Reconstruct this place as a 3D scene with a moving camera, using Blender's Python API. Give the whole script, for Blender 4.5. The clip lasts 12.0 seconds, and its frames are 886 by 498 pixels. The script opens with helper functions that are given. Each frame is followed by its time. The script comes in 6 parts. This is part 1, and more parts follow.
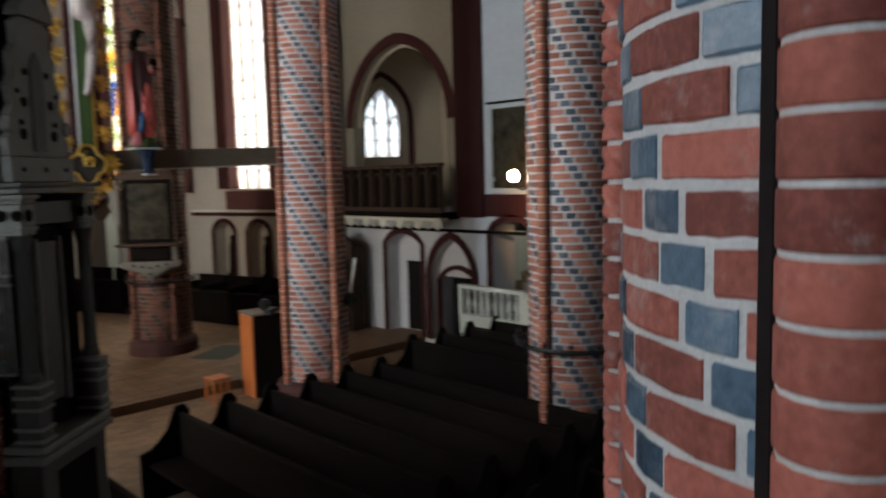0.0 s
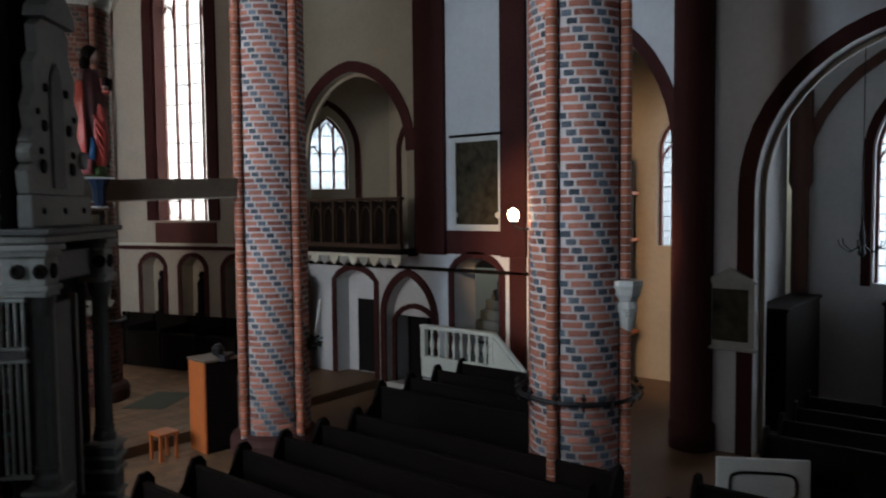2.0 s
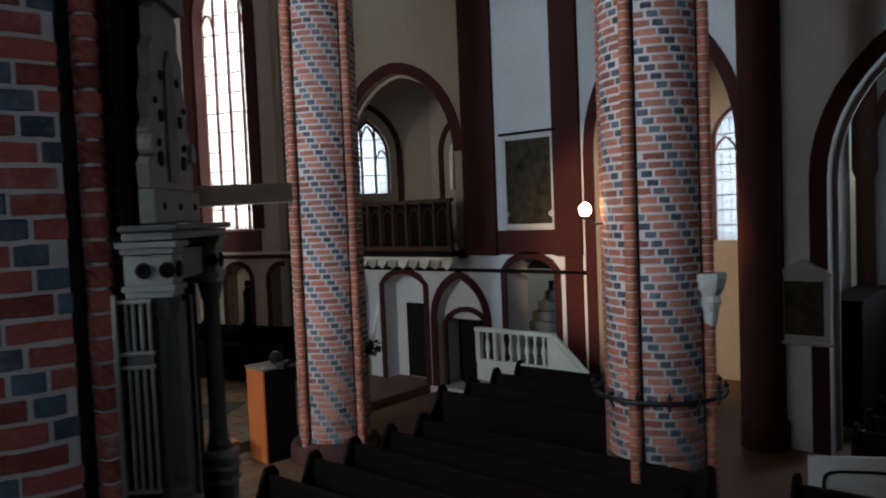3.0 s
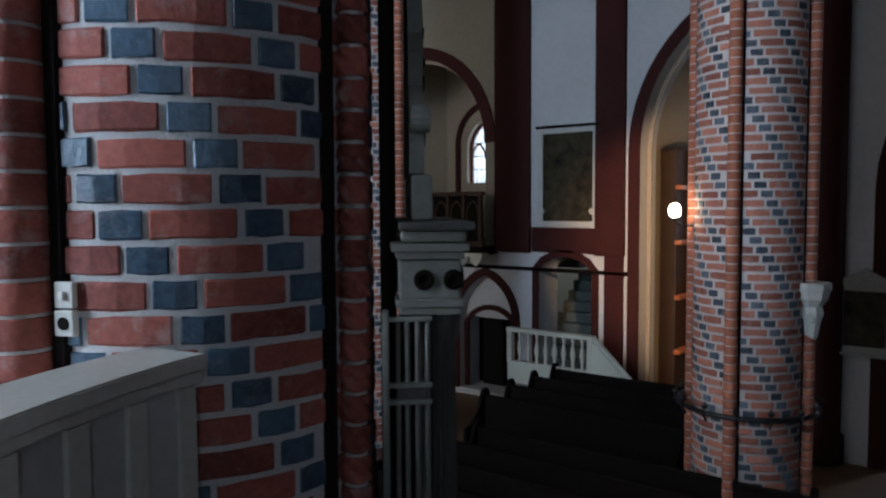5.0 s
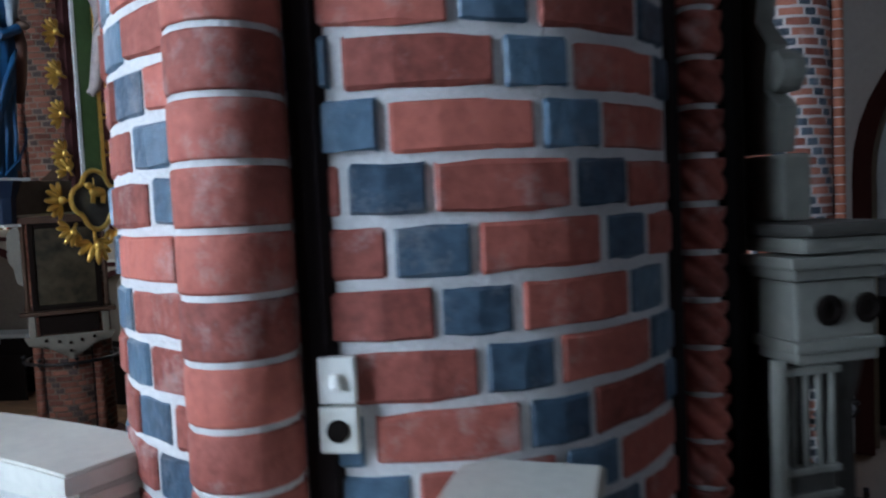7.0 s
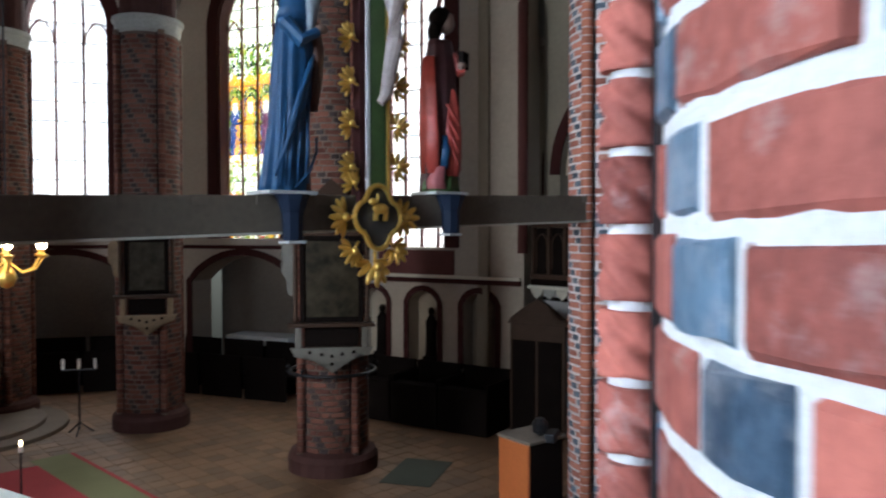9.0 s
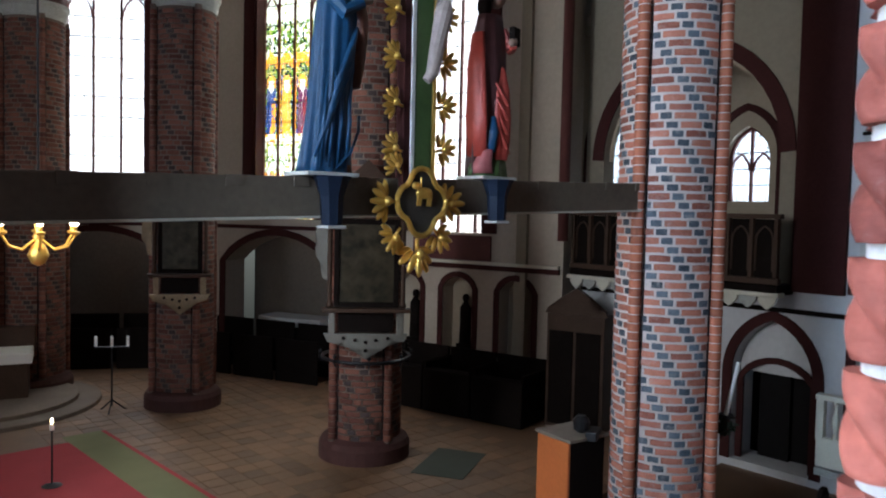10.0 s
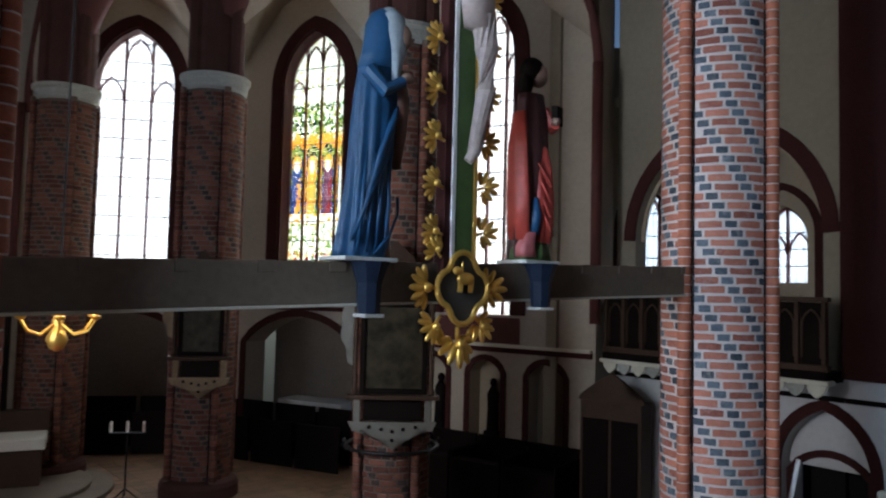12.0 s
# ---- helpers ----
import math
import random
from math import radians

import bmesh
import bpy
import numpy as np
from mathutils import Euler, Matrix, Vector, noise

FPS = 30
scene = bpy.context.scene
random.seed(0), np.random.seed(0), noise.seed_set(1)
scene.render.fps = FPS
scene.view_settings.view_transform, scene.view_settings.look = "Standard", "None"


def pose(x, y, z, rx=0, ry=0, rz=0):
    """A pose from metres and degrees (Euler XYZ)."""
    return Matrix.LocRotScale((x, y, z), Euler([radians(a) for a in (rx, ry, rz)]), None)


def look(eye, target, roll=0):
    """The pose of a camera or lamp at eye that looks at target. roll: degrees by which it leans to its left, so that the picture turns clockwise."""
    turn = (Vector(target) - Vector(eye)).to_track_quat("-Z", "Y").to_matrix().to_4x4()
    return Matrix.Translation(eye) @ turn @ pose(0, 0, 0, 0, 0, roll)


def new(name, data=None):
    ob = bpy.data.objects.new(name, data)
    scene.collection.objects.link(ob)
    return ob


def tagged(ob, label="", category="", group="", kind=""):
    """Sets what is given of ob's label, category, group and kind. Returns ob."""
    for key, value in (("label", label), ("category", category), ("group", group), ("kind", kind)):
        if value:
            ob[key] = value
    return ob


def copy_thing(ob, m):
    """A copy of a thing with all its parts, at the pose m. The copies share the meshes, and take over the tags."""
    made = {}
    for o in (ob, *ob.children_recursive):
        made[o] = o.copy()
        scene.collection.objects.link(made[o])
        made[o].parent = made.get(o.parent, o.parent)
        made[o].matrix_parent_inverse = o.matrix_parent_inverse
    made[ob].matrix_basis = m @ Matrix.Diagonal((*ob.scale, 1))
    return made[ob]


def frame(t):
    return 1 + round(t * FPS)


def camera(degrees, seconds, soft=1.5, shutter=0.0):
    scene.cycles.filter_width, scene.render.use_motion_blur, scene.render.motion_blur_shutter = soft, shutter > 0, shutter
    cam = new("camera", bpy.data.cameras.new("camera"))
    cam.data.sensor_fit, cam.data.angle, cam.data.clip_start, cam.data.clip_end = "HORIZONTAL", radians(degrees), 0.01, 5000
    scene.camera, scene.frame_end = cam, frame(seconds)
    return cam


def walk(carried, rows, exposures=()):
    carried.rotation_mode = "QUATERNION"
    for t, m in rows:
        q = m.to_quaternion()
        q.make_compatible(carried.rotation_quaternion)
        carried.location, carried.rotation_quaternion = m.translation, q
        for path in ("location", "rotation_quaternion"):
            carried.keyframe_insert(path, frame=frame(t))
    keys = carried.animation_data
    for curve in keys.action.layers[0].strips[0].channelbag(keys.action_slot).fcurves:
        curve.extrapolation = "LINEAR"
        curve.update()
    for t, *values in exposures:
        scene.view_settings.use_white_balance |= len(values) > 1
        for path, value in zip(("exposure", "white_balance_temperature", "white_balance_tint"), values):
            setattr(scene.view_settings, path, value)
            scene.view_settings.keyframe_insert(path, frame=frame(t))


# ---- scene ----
cam = camera(61.5, 12.0, 2.0, 0.5)
PATH = [
    (0, (-0.198, -6.151, 3.729), (1.194, -4.728, 3.540), -1.4),
    (0.5, (-0.273, -5.880, 3.865), (1.280, -4.640, 3.644), 0.4),
    (0.9, (-0.354, -5.530, 3.804), (1.202, -4.290, 3.603), 0.2),
    (1, (-0.344, -5.431, 3.795), (1.218, -4.194, 3.620), 0.2),
    (1.5, (-0.296, -5.182, 3.825), (1.249, -3.924, 3.657), 2.7),
    (2, (-0.427, -4.873, 3.839), (1.139, -3.634, 3.727), -0.6),
    (2.5, (-0.486, -4.621, 3.748), (1.045, -3.337, 3.658), -2.1),
    (4.3, (-0.788, -3.347, 3.81), (0.734, -2.055, 3.698), -2.4),
    (4.5, (-0.797, -3.241, 3.808), (0.715, -1.933, 3.729), -0.8),
    (5, (-0.89, -2.89, 3.817), (0.7, -1.682, 3.697), -0.3),
    (5.5, (-0.906, -2.519, 3.780), (0.724, -1.373, 3.602), -2.7),
    (6, (-0.923, -2.149, 3.821), (0.717, -1.014, 3.675), -1.3),
    (6.5, (-0.92, -1.772, 3.846), (0.836, -0.833, 3.652), -0.6),
    (7, (-0.802, -1.465, 3.836), (0.94, -0.488, 3.719), -2.7),
    (7.5, (-0.662, -1.141, 3.885), (1.025, -0.073, 3.777), -1.6),
    (7.7, (-0.607, -1.017, 3.879), (1.066, 0.079, 3.831), -1.1),
    (9.5, (-0.231, -0.140, 3.929), (1.051, 1.352, 3.847), 0.2),
    (10, (-0.154, 0.005, 3.94), (1.135, 1.485, 3.849), 1.3),
    (10.5, (-0.054, 0.050, 3.959), (1.196, 1.608, 3.91), 1.8),
    (11, (-0.015, 0.108, 3.985), (1.182, 1.709, 4.031), 1.4),
    (11.5, (-0.031, 0.213, 4.001), (1.158, 1.818, 4.111), 1.9),
    (12, (-0.057, 0.392, 4.001), (1.215, 1.932, 4.116), 1.4),
]
walk(cam, [(t, look(eye, target, roll)) for t, eye, target, roll in PATH], [(0, -0.3, 6850, 10), (0.6, -0.66, 6300, 10), (2.5, -0.65, 6200, 10), (4.5, -0.9, 5950, 10), (6.5, -0.9, 5700, 10), (7.5, -0.5, 5800, 10), (8.6, -0.5, 5900, 10), (9.5, -0.3, 5750, 10), (10.5, -0.56, 5800, 10), (12, -0.68, 5800, 10)])

# ---- world and large lights ----
world = bpy.data.worlds.new("sky")
scene.world = world
world.use_nodes = True
wn = world.node_tree.nodes
sky = wn.new("ShaderNodeTexSky")
sky.sky_type = "NISHITA"
sky.sun_disc = False
sky.sun_elevation, sky.sun_rotation = radians(40), radians(200)
world.node_tree.links.new(sky.outputs[0], wn["Background"].inputs[0])
wn["Background"].inputs[1].default_value = 0.08


def window_light(name, eye, aim, w, h, watts, color=(0.86, 0.93, 1.0)):
    """Sky light standing in a window's opening."""
    data = bpy.data.lights.new(name, "AREA")
    data.shape, data.size, data.size_y, data.energy, data.color = "RECTANGLE", w, h, watts, color
    ob = new(name, data)
    ob.matrix_world = look(eye, aim)
    return ob


# ---- materials ----
def mat(name, color, rough=0.7, metal=0.0, var=0.18, grain=60.0, big=2.0, bump=0.15, random_amount=0.0, tint=None, spec=0.5):
    """Base colour with variation at two scales, relief, and a shift from piece to piece."""
    m = bpy.data.materials.new(name)
    m.use_nodes = True
    nt = m.node_tree
    n, l = nt.nodes, nt.links
    b = n["Principled BSDF"]
    b.inputs["Roughness"].default_value = rough
    b.inputs["Metallic"].default_value = metal
    b.inputs["Specular IOR Level"].default_value = spec
    tc = n.new("ShaderNodeTexCoord")
    n1 = n.new("ShaderNodeTexNoise")
    n1.inputs["Scale"].default_value, n1.inputs["Detail"].default_value = grain, 5
    n2 = n.new("ShaderNodeTexNoise")
    n2.inputs["Scale"].default_value, n2.inputs["Detail"].default_value = big, 6
    geo = n.new("ShaderNodeNewGeometry")
    l.new(geo.outputs["Position"], n1.inputs["Vector"])
    l.new(geo.outputs["Position"], n2.inputs["Vector"])
    add = n.new("ShaderNodeMath")
    add.operation = "ADD"
    l.new(n1.outputs["Fac"], add.inputs[0])
    l.new(n2.outputs["Fac"], add.inputs[1])
    last = add
    if random_amount:
        info = n.new("ShaderNodeObjectInfo")
        r1 = n.new("ShaderNodeMath")
        r1.operation = "ADD"
        l.new(info.outputs["Random"], r1.inputs[0])
        l.new(geo.outputs["Random Per Island"], r1.inputs[1])
        r2 = n.new("ShaderNodeMath")
        r2.operation = "FRACT"
        l.new(r1.outputs[0], r2.inputs[0])
        r3 = n.new("ShaderNodeMath")
        r3.operation = "MULTIPLY_ADD"
        r3.inputs[1].default_value, r3.inputs[2].default_value = 2 * random_amount, -random_amount
        l.new(r2.outputs[0], r3.inputs[0])
        r4 = n.new("ShaderNodeMath")
        r4.operation = "ADD"
        l.new(add.outputs[0], r4.inputs[0])
        l.new(r3.outputs[0], r4.inputs[1])
        last = r4
    ramp = n.new("ShaderNodeMapRange")
    ramp.inputs["From Min"].default_value, ramp.inputs["From Max"].default_value = 0.5, 1.5
    l.new(last.outputs[0], ramp.inputs["Value"])
    mix = n.new("ShaderNodeMix")
    mix.data_type = "RGBA"
    dark = [c * (1 - var) for c in color]
    light = [min(1, c * (1 + var)) for c in (tint or color)]
    mix.inputs["A"].default_value, mix.inputs["B"].default_value = (*dark, 1), (*light, 1)
    l.new(ramp.outputs["Result"], mix.inputs["Factor"])
    l.new(mix.outputs["Result"], b.inputs["Base Color"])
    if bump:
        bp = n.new("ShaderNodeBump")
        bp.inputs["Strength"].default_value, bp.inputs["Distance"].default_value = bump, 0.01
        l.new(n1.outputs["Fac"], bp.inputs["Height"])
        l.new(bp.outputs["Normal"], b.inputs["Normal"])
    return m


RED = mat("red_brick", (0.27, 0.06, 0.042), 0.75, var=0.35, grain=45, big=5, bump=0.35, random_amount=0.45, tint=(0.36, 0.10, 0.07))
GLAZED = mat("glazed_brick", (0.045, 0.08, 0.125), 0.36, var=0.4, grain=40, big=8, bump=0.45, random_amount=0.4, tint=(0.08, 0.13, 0.18))
MORTAR = mat("lime_mortar", (0.60, 0.58, 0.56), 0.9, var=0.2, grain=90, big=6, bump=0.5)
PLINTH_BRICK = mat("dark_plinth_brick", (0.06, 0.024, 0.02), 0.8, var=0.35, grain=40, big=4, bump=0.3, spec=0.25)
# Choir pillar copies of brick, header and mortar: dim light put into the colours.
CHOIR_RED = mat("dimmed_red_brick", (0.115, 0.042, 0.03), 0.8, var=0.35, grain=40, big=4, bump=0.3, random_amount=0.45, tint=(0.15, 0.062, 0.042), spec=0.2)
DIM_HEADER = mat("dim_brown_header", (0.045, 0.03, 0.028), 0.6, var=0.35, grain=40, big=5, bump=0.3, random_amount=0.4, spec=0.25)
DULL_MORTAR = mat("dimmed_mortar", (0.17, 0.13, 0.105), 0.95, var=0.25, grain=80, big=5, bump=0.4, spec=0.2)


def lime(m, amount, scale):
    """Thin lime smears and worn spots on a brick."""
    n, l = m.node_tree.nodes, m.node_tree.links
    b = n["Principled BSDF"]
    geo = n.new("ShaderNodeNewGeometry")
    tex = n.new("ShaderNodeTexNoise")
    tex.inputs["Scale"].default_value, tex.inputs["Detail"].default_value, tex.inputs["Roughness"].default_value = scale, 9, 0.72
    l.new(geo.outputs["Position"], tex.inputs["Vector"])
    rng = n.new("ShaderNodeMapRange")
    rng.inputs["From Min"].default_value, rng.inputs["From Max"].default_value, rng.inputs["To Max"].default_value = 0.54, 0.74, amount
    l.new(tex.outputs["Fac"], rng.inputs["Value"])
    mx = n.new("ShaderNodeMix")
    mx.data_type = "RGBA"
    mx.inputs["B"].default_value = (0.52, 0.47, 0.44, 1)
    l.new(rng.outputs["Result"], mx.inputs["Factor"])
    l.new(b.inputs["Base Color"].links[0].from_socket, mx.inputs["A"])
    l.new(mx.outputs["Result"], b.inputs["Base Color"])


lime(RED, 0.55, 7)
lime(GLAZED, 0.4, 9)
FAR_RED = mat("far_red_brick", (0.29, 0.085, 0.055), 0.75, var=0.35, grain=45, big=5, bump=0.35, random_amount=0.45, tint=(0.37, 0.14, 0.09))
lime(FAR_RED, 0.45, 6)
# Far headers and mortar: colours averaged between warm and cool light on them.
DULL_GLAZED = mat("far_glazed_brick", (0.045, 0.062, 0.085), 0.5, var=0.4, grain=40, big=8, bump=0.45, random_amount=0.45, tint=(0.085, 0.105, 0.13), spec=0.3)
lime(DULL_GLAZED, 0.5, 7)
PINK_MORTAR = mat("pinkish_lime_mortar", (0.58, 0.51, 0.48), 0.9, var=0.22, grain=90, big=5, bump=0.5)
ORANGE_BRICK = mat("moulded_brick", (0.36, 0.12, 0.065), 0.75, var=0.3, grain=40, big=4, bump=0.3, random_amount=0.4)
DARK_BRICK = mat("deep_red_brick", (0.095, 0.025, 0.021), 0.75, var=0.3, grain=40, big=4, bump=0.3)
OXBLOOD = mat("oxblood_paint", (0.044, 0.011, 0.010), 0.8, var=0.3, grain=25, big=1.5, bump=0.1, spec=0.2)
PLASTER = mat("white_plaster", (0.55, 0.555, 0.555), 0.9, var=0.10, grain=12, big=0.8, bump=0.12)
CREAM = mat("cream_plaster", (0.36, 0.30, 0.22), 0.9, var=0.12, grain=12, big=0.8, bump=0.12)
OCHRE_PLASTER = mat("dingy_cream_plaster", (0.25, 0.22, 0.165), 0.9, var=0.14, grain=12, big=0.8, bump=0.12)
WARM_PLASTER = mat("warm_white_plaster", (0.42, 0.37, 0.30), 0.9, var=0.14, grain=12, big=0.8, bump=0.12)
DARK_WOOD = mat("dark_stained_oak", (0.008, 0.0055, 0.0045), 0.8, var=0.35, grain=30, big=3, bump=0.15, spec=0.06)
BROWN_WOOD = mat("brown_oak", (0.05, 0.028, 0.017), 0.6, var=0.3, grain=30, big=3, bump=0.15, spec=0.2)
HONEY_WOOD = mat("honey_veneer", (0.46, 0.13, 0.035), 0.4, var=0.15, grain=25, big=3, bump=0.05)
GREY_WOOD = mat("pale_painted_wood", (0.50, 0.50, 0.47), 0.55, var=0.15, grain=35, big=3, bump=0.1)
IVORY = mat("ivory_paint", (0.62, 0.60, 0.53), 0.5, var=0.14, grain=35, big=2.5, bump=0.08)
BALUSTER = mat("cream_paint", (0.58, 0.57, 0.47), 0.6, var=0.1, grain=35, big=2.5, bump=0.08)
STONE = mat("weathered_stone", (0.33, 0.34, 0.31), 0.8, var=0.3, grain=25, big=3, bump=0.3)
GREY_STEP = mat("worn_grey_green_stone", (0.10, 0.115, 0.105), 0.8, var=0.3, grain=25, big=3, bump=0.2)
BROWN_STEP = mat("dark_brown_stone", (0.13, 0.10, 0.075), 0.8, var=0.3, grain=25, big=2, bump=0.2)
PALE_STONE = mat("pale_stone", (0.52, 0.52, 0.48), 0.75, var=0.2, grain=25, big=3, bump=0.25)
GOLD = mat("gilding", (0.95, 0.58, 0.13), 0.36, metal=0.8, var=0.15, grain=30, big=6, bump=0.15)
IRON = mat("wrought_iron", (0.02, 0.02, 0.022), 0.5, metal=0.6, var=0.3)
BEAM_PAINT = mat("grey_brown_beam_paint", (0.15, 0.118, 0.085), 0.7, var=0.25, grain=20, big=2, bump=0.2)
TILE = mat("floor_brick", (0.17, 0.095, 0.048), 0.6, var=0.3, grain=30, big=1.2, bump=0.15, random_amount=0.4)
GROUT = mat("floor_joint", (0.13, 0.09, 0.06), 0.9, var=0.2)
CARPET = mat("red_carpet", (0.33, 0.03, 0.035), 0.95, var=0.2, grain=150, big=2, bump=0.3)
BLUE = mat("blue_robe_paint", (0.012, 0.065, 0.15), 0.5, var=0.3, grain=20, big=4)
DEEP_BLUE = mat("deep_blue_paint", (0.010, 0.017, 0.035), 0.6, var=0.3, spec=0.2)
VEIL = mat("grey_white_veil_paint", (0.30, 0.34, 0.36), 0.55, var=0.3, grain=20, big=5)
SKIN = mat("dark_carved_limewood", (0.20, 0.12, 0.085), 0.5, var=0.3, grain=20, big=5)
SCARLET = mat("scarlet_robe_paint", (0.36, 0.05, 0.035), 0.5, var=0.3, grain=20, big=4)
MAROON = mat("dark_maroon_paint", (0.06, 0.018, 0.018), 0.55, var=0.3, grain=20, big=4)
ROSE = mat("dull_rose_paint", (0.35, 0.10, 0.10), 0.5, var=0.25, grain=20, big=4)
UNDER_ROBE = mat("dark_red_gilded_paint", (0.12, 0.045, 0.025), 0.45, var=0.35, grain=20, big=5)
GREEN = mat("green_paint", (0.06, 0.11, 0.03), 0.5, var=0.25, grain=20, big=4)
DARK_GREEN = mat("evergreen_needles", (0.012, 0.02, 0.010), 0.7, var=0.4, spec=0.2)
FLESH = mat("pale_carved_wood", (0.42, 0.33, 0.29), 0.5, var=0.3, grain=20, big=4)
DARK = mat("black_paint", (0.010, 0.009, 0.009), 0.85, var=0.3, spec=0.08)
LINEN = mat("white_linen", (0.68, 0.66, 0.60), 0.9, var=0.08)
WAX = mat("wax", (0.8, 0.77, 0.7), 0.5, var=0.05)
PICTURE = mat("old_oil_painting", (0.013, 0.011, 0.008), 0.5, var=0.7, grain=6, big=3, tint=(0.042, 0.034, 0.02), spec=0.12)
# Near-black grooves beside the shafts: their shadow is put into the colour.
HOLLOW = mat("shade_black_moulding", (0.016, 0.011, 0.011), 0.8, var=0.35, grain=30, big=4, spec=0.1)
EPI_PALE = mat("grey_green_paint", (0.15, 0.145, 0.12), 0.65, var=0.25, grain=30, big=4, bump=0.15)
EPI_DARK = mat("dull_grey_paint", (0.043, 0.039, 0.032), 0.6, var=0.3, grain=30, big=4, bump=0.2)
ROOF = mat("unseen_dark_roof", (0.06, 0.045, 0.035), 0.8, var=0.3, grain=10, big=1)
# Dark brick for chapel ribs and unseen walls, which should bounce little light.
BACK_BRICK = mat("dark_back_brick", (0.10, 0.045, 0.035), 0.85, var=0.3, grain=20, big=1)
# Darkened tone: on the recess backs it carries the shade; also the cabinet top.
DARKENED_BROWN = mat("darkened_grey_brown", (0.16, 0.13, 0.10), 0.9, var=0.25, grain=14, big=0.9)
LEAD = mat("window_lead", (0.03, 0.03, 0.03), 0.6, var=0.2)


def emitter(name, color, strength):
    m = bpy.data.materials.new(name)
    m.use_nodes = True
    b = m.node_tree.nodes["Principled BSDF"]
    b.inputs["Base Color"].default_value = (*color, 1)
    b.inputs["Emission Color"].default_value = (*color, 1)
    b.inputs["Emission Strength"].default_value = strength
    return m


def pane_material(name, color, clear=0.75):
    m = bpy.data.materials.new(name)
    m.use_nodes = True
    n, l = m.node_tree.nodes, m.node_tree.links
    n.remove(n["Principled BSDF"])
    tr, di, mix, gl, mix2 = (n.new("ShaderNodeBsdf" + k) if k != "Mix" else n.new("ShaderNodeMixShader") for k in ("Transparent", "Translucent", "Mix", "Glossy", "Mix"))
    for s in (tr, di):
        s.inputs["Color"].default_value = (*color, 1)
    gl.inputs["Roughness"].default_value = 0.15
    mix.inputs[0].default_value = clear
    mix2.inputs[0].default_value = 0.06
    l.new(di.outputs[0], mix.inputs[1])
    l.new(tr.outputs[0], mix.inputs[2])
    l.new(mix.outputs[0], mix2.inputs[1])
    l.new(gl.outputs[0], mix2.inputs[2])
    l.new(mix2.outputs[0], n["Material Output"].inputs[0])
    return m


CLEAR = pane_material("clear_antique_glass", (0.92, 0.95, 0.97))
BULB = emitter("lit_bulb", (1.0, 0.74, 0.46), 60)
FLAME = emitter("lit_flame", (1.0, 0.70, 0.35), 40)


# ---- building helpers ----
def part(name, bm, material, parent=None, label="", smooth=False):
    me = bpy.data.meshes.new(name)
    if smooth:
        for f in bm.faces:
            f.smooth = True
    bm.to_mesh(me)
    bm.free()
    me.materials.append(material)
    ob = new(name, me)
    if parent:
        ob.parent = parent
    if label:
        tagged(ob, label)
    return ob


def thing(name, label, category, group="", kind="", at=(0, 0, 0), turn=0):
    ob = new(name)
    ob.empty_display_size = 0.1
    ob.matrix_world = pose(*at, 0, 0, turn)
    return tagged(ob, label, category, group, kind)


def add_box(bm, c, s, turn=0, bevel=0.0, tilt=None):
    m = Matrix.Translation(c) @ (tilt or Matrix.Rotation(radians(turn), 4, "Z")) @ Matrix.Diagonal((*s, 1))
    made = bmesh.ops.create_cube(bm, size=1.0, matrix=m)
    if bevel:
        edges = list({e for v in made["verts"] for e in v.link_edges})
        bmesh.ops.bevel(bm, geom=edges, offset=bevel, segments=2, affect="EDGES", profile=0.6)
    return bm


def box(c, s, turn=0, bevel=0.0):
    return add_box(bmesh.new(), c, s, turn, bevel)


def add_lathe(bm, profile, at=(0, 0, 0), seg=20, m=None):
    """A turned body from (radius, height) pairs."""
    m = m or Matrix.Translation(at)
    rings = []
    for r, z in profile:
        rings.append([bm.verts.new(m @ Vector((r * math.cos(2 * math.pi * i / seg), r * math.sin(2 * math.pi * i / seg), z))) for i in range(seg)])
    for a, b in zip(rings, rings[1:]):
        for i in range(seg):
            j = (i + 1) % seg
            bm.faces.new((a[i], a[j], b[j], b[i]))
    bm.faces.new(rings[0][::-1])
    bm.faces.new(rings[-1])
    return bm


def lathe(profile, at=(0, 0, 0), seg=20, m=None):
    return add_lathe(bmesh.new(), profile, at, seg, m)


def add_prism(bm, outline, m, depth):
    """An outline in the x-z plane, given depth along y, moved by m."""
    a = [bm.verts.new(m @ Vector((x, 0, z))) for x, z in outline]
    b = [bm.verts.new(m @ Vector((x, depth, z))) for x, z in outline]
    f1 = bm.faces.new(a)
    f2 = bm.faces.new(b[::-1])
    k = len(outline)
    for i in range(k):
        j = (i + 1) % k
        bm.faces.new((a[j], a[i], b[i], b[j]))
    bmesh.ops.triangulate(bm, faces=[f1, f2])
    bmesh.ops.recalc_face_normals(bm, faces=bm.faces)
    return bm


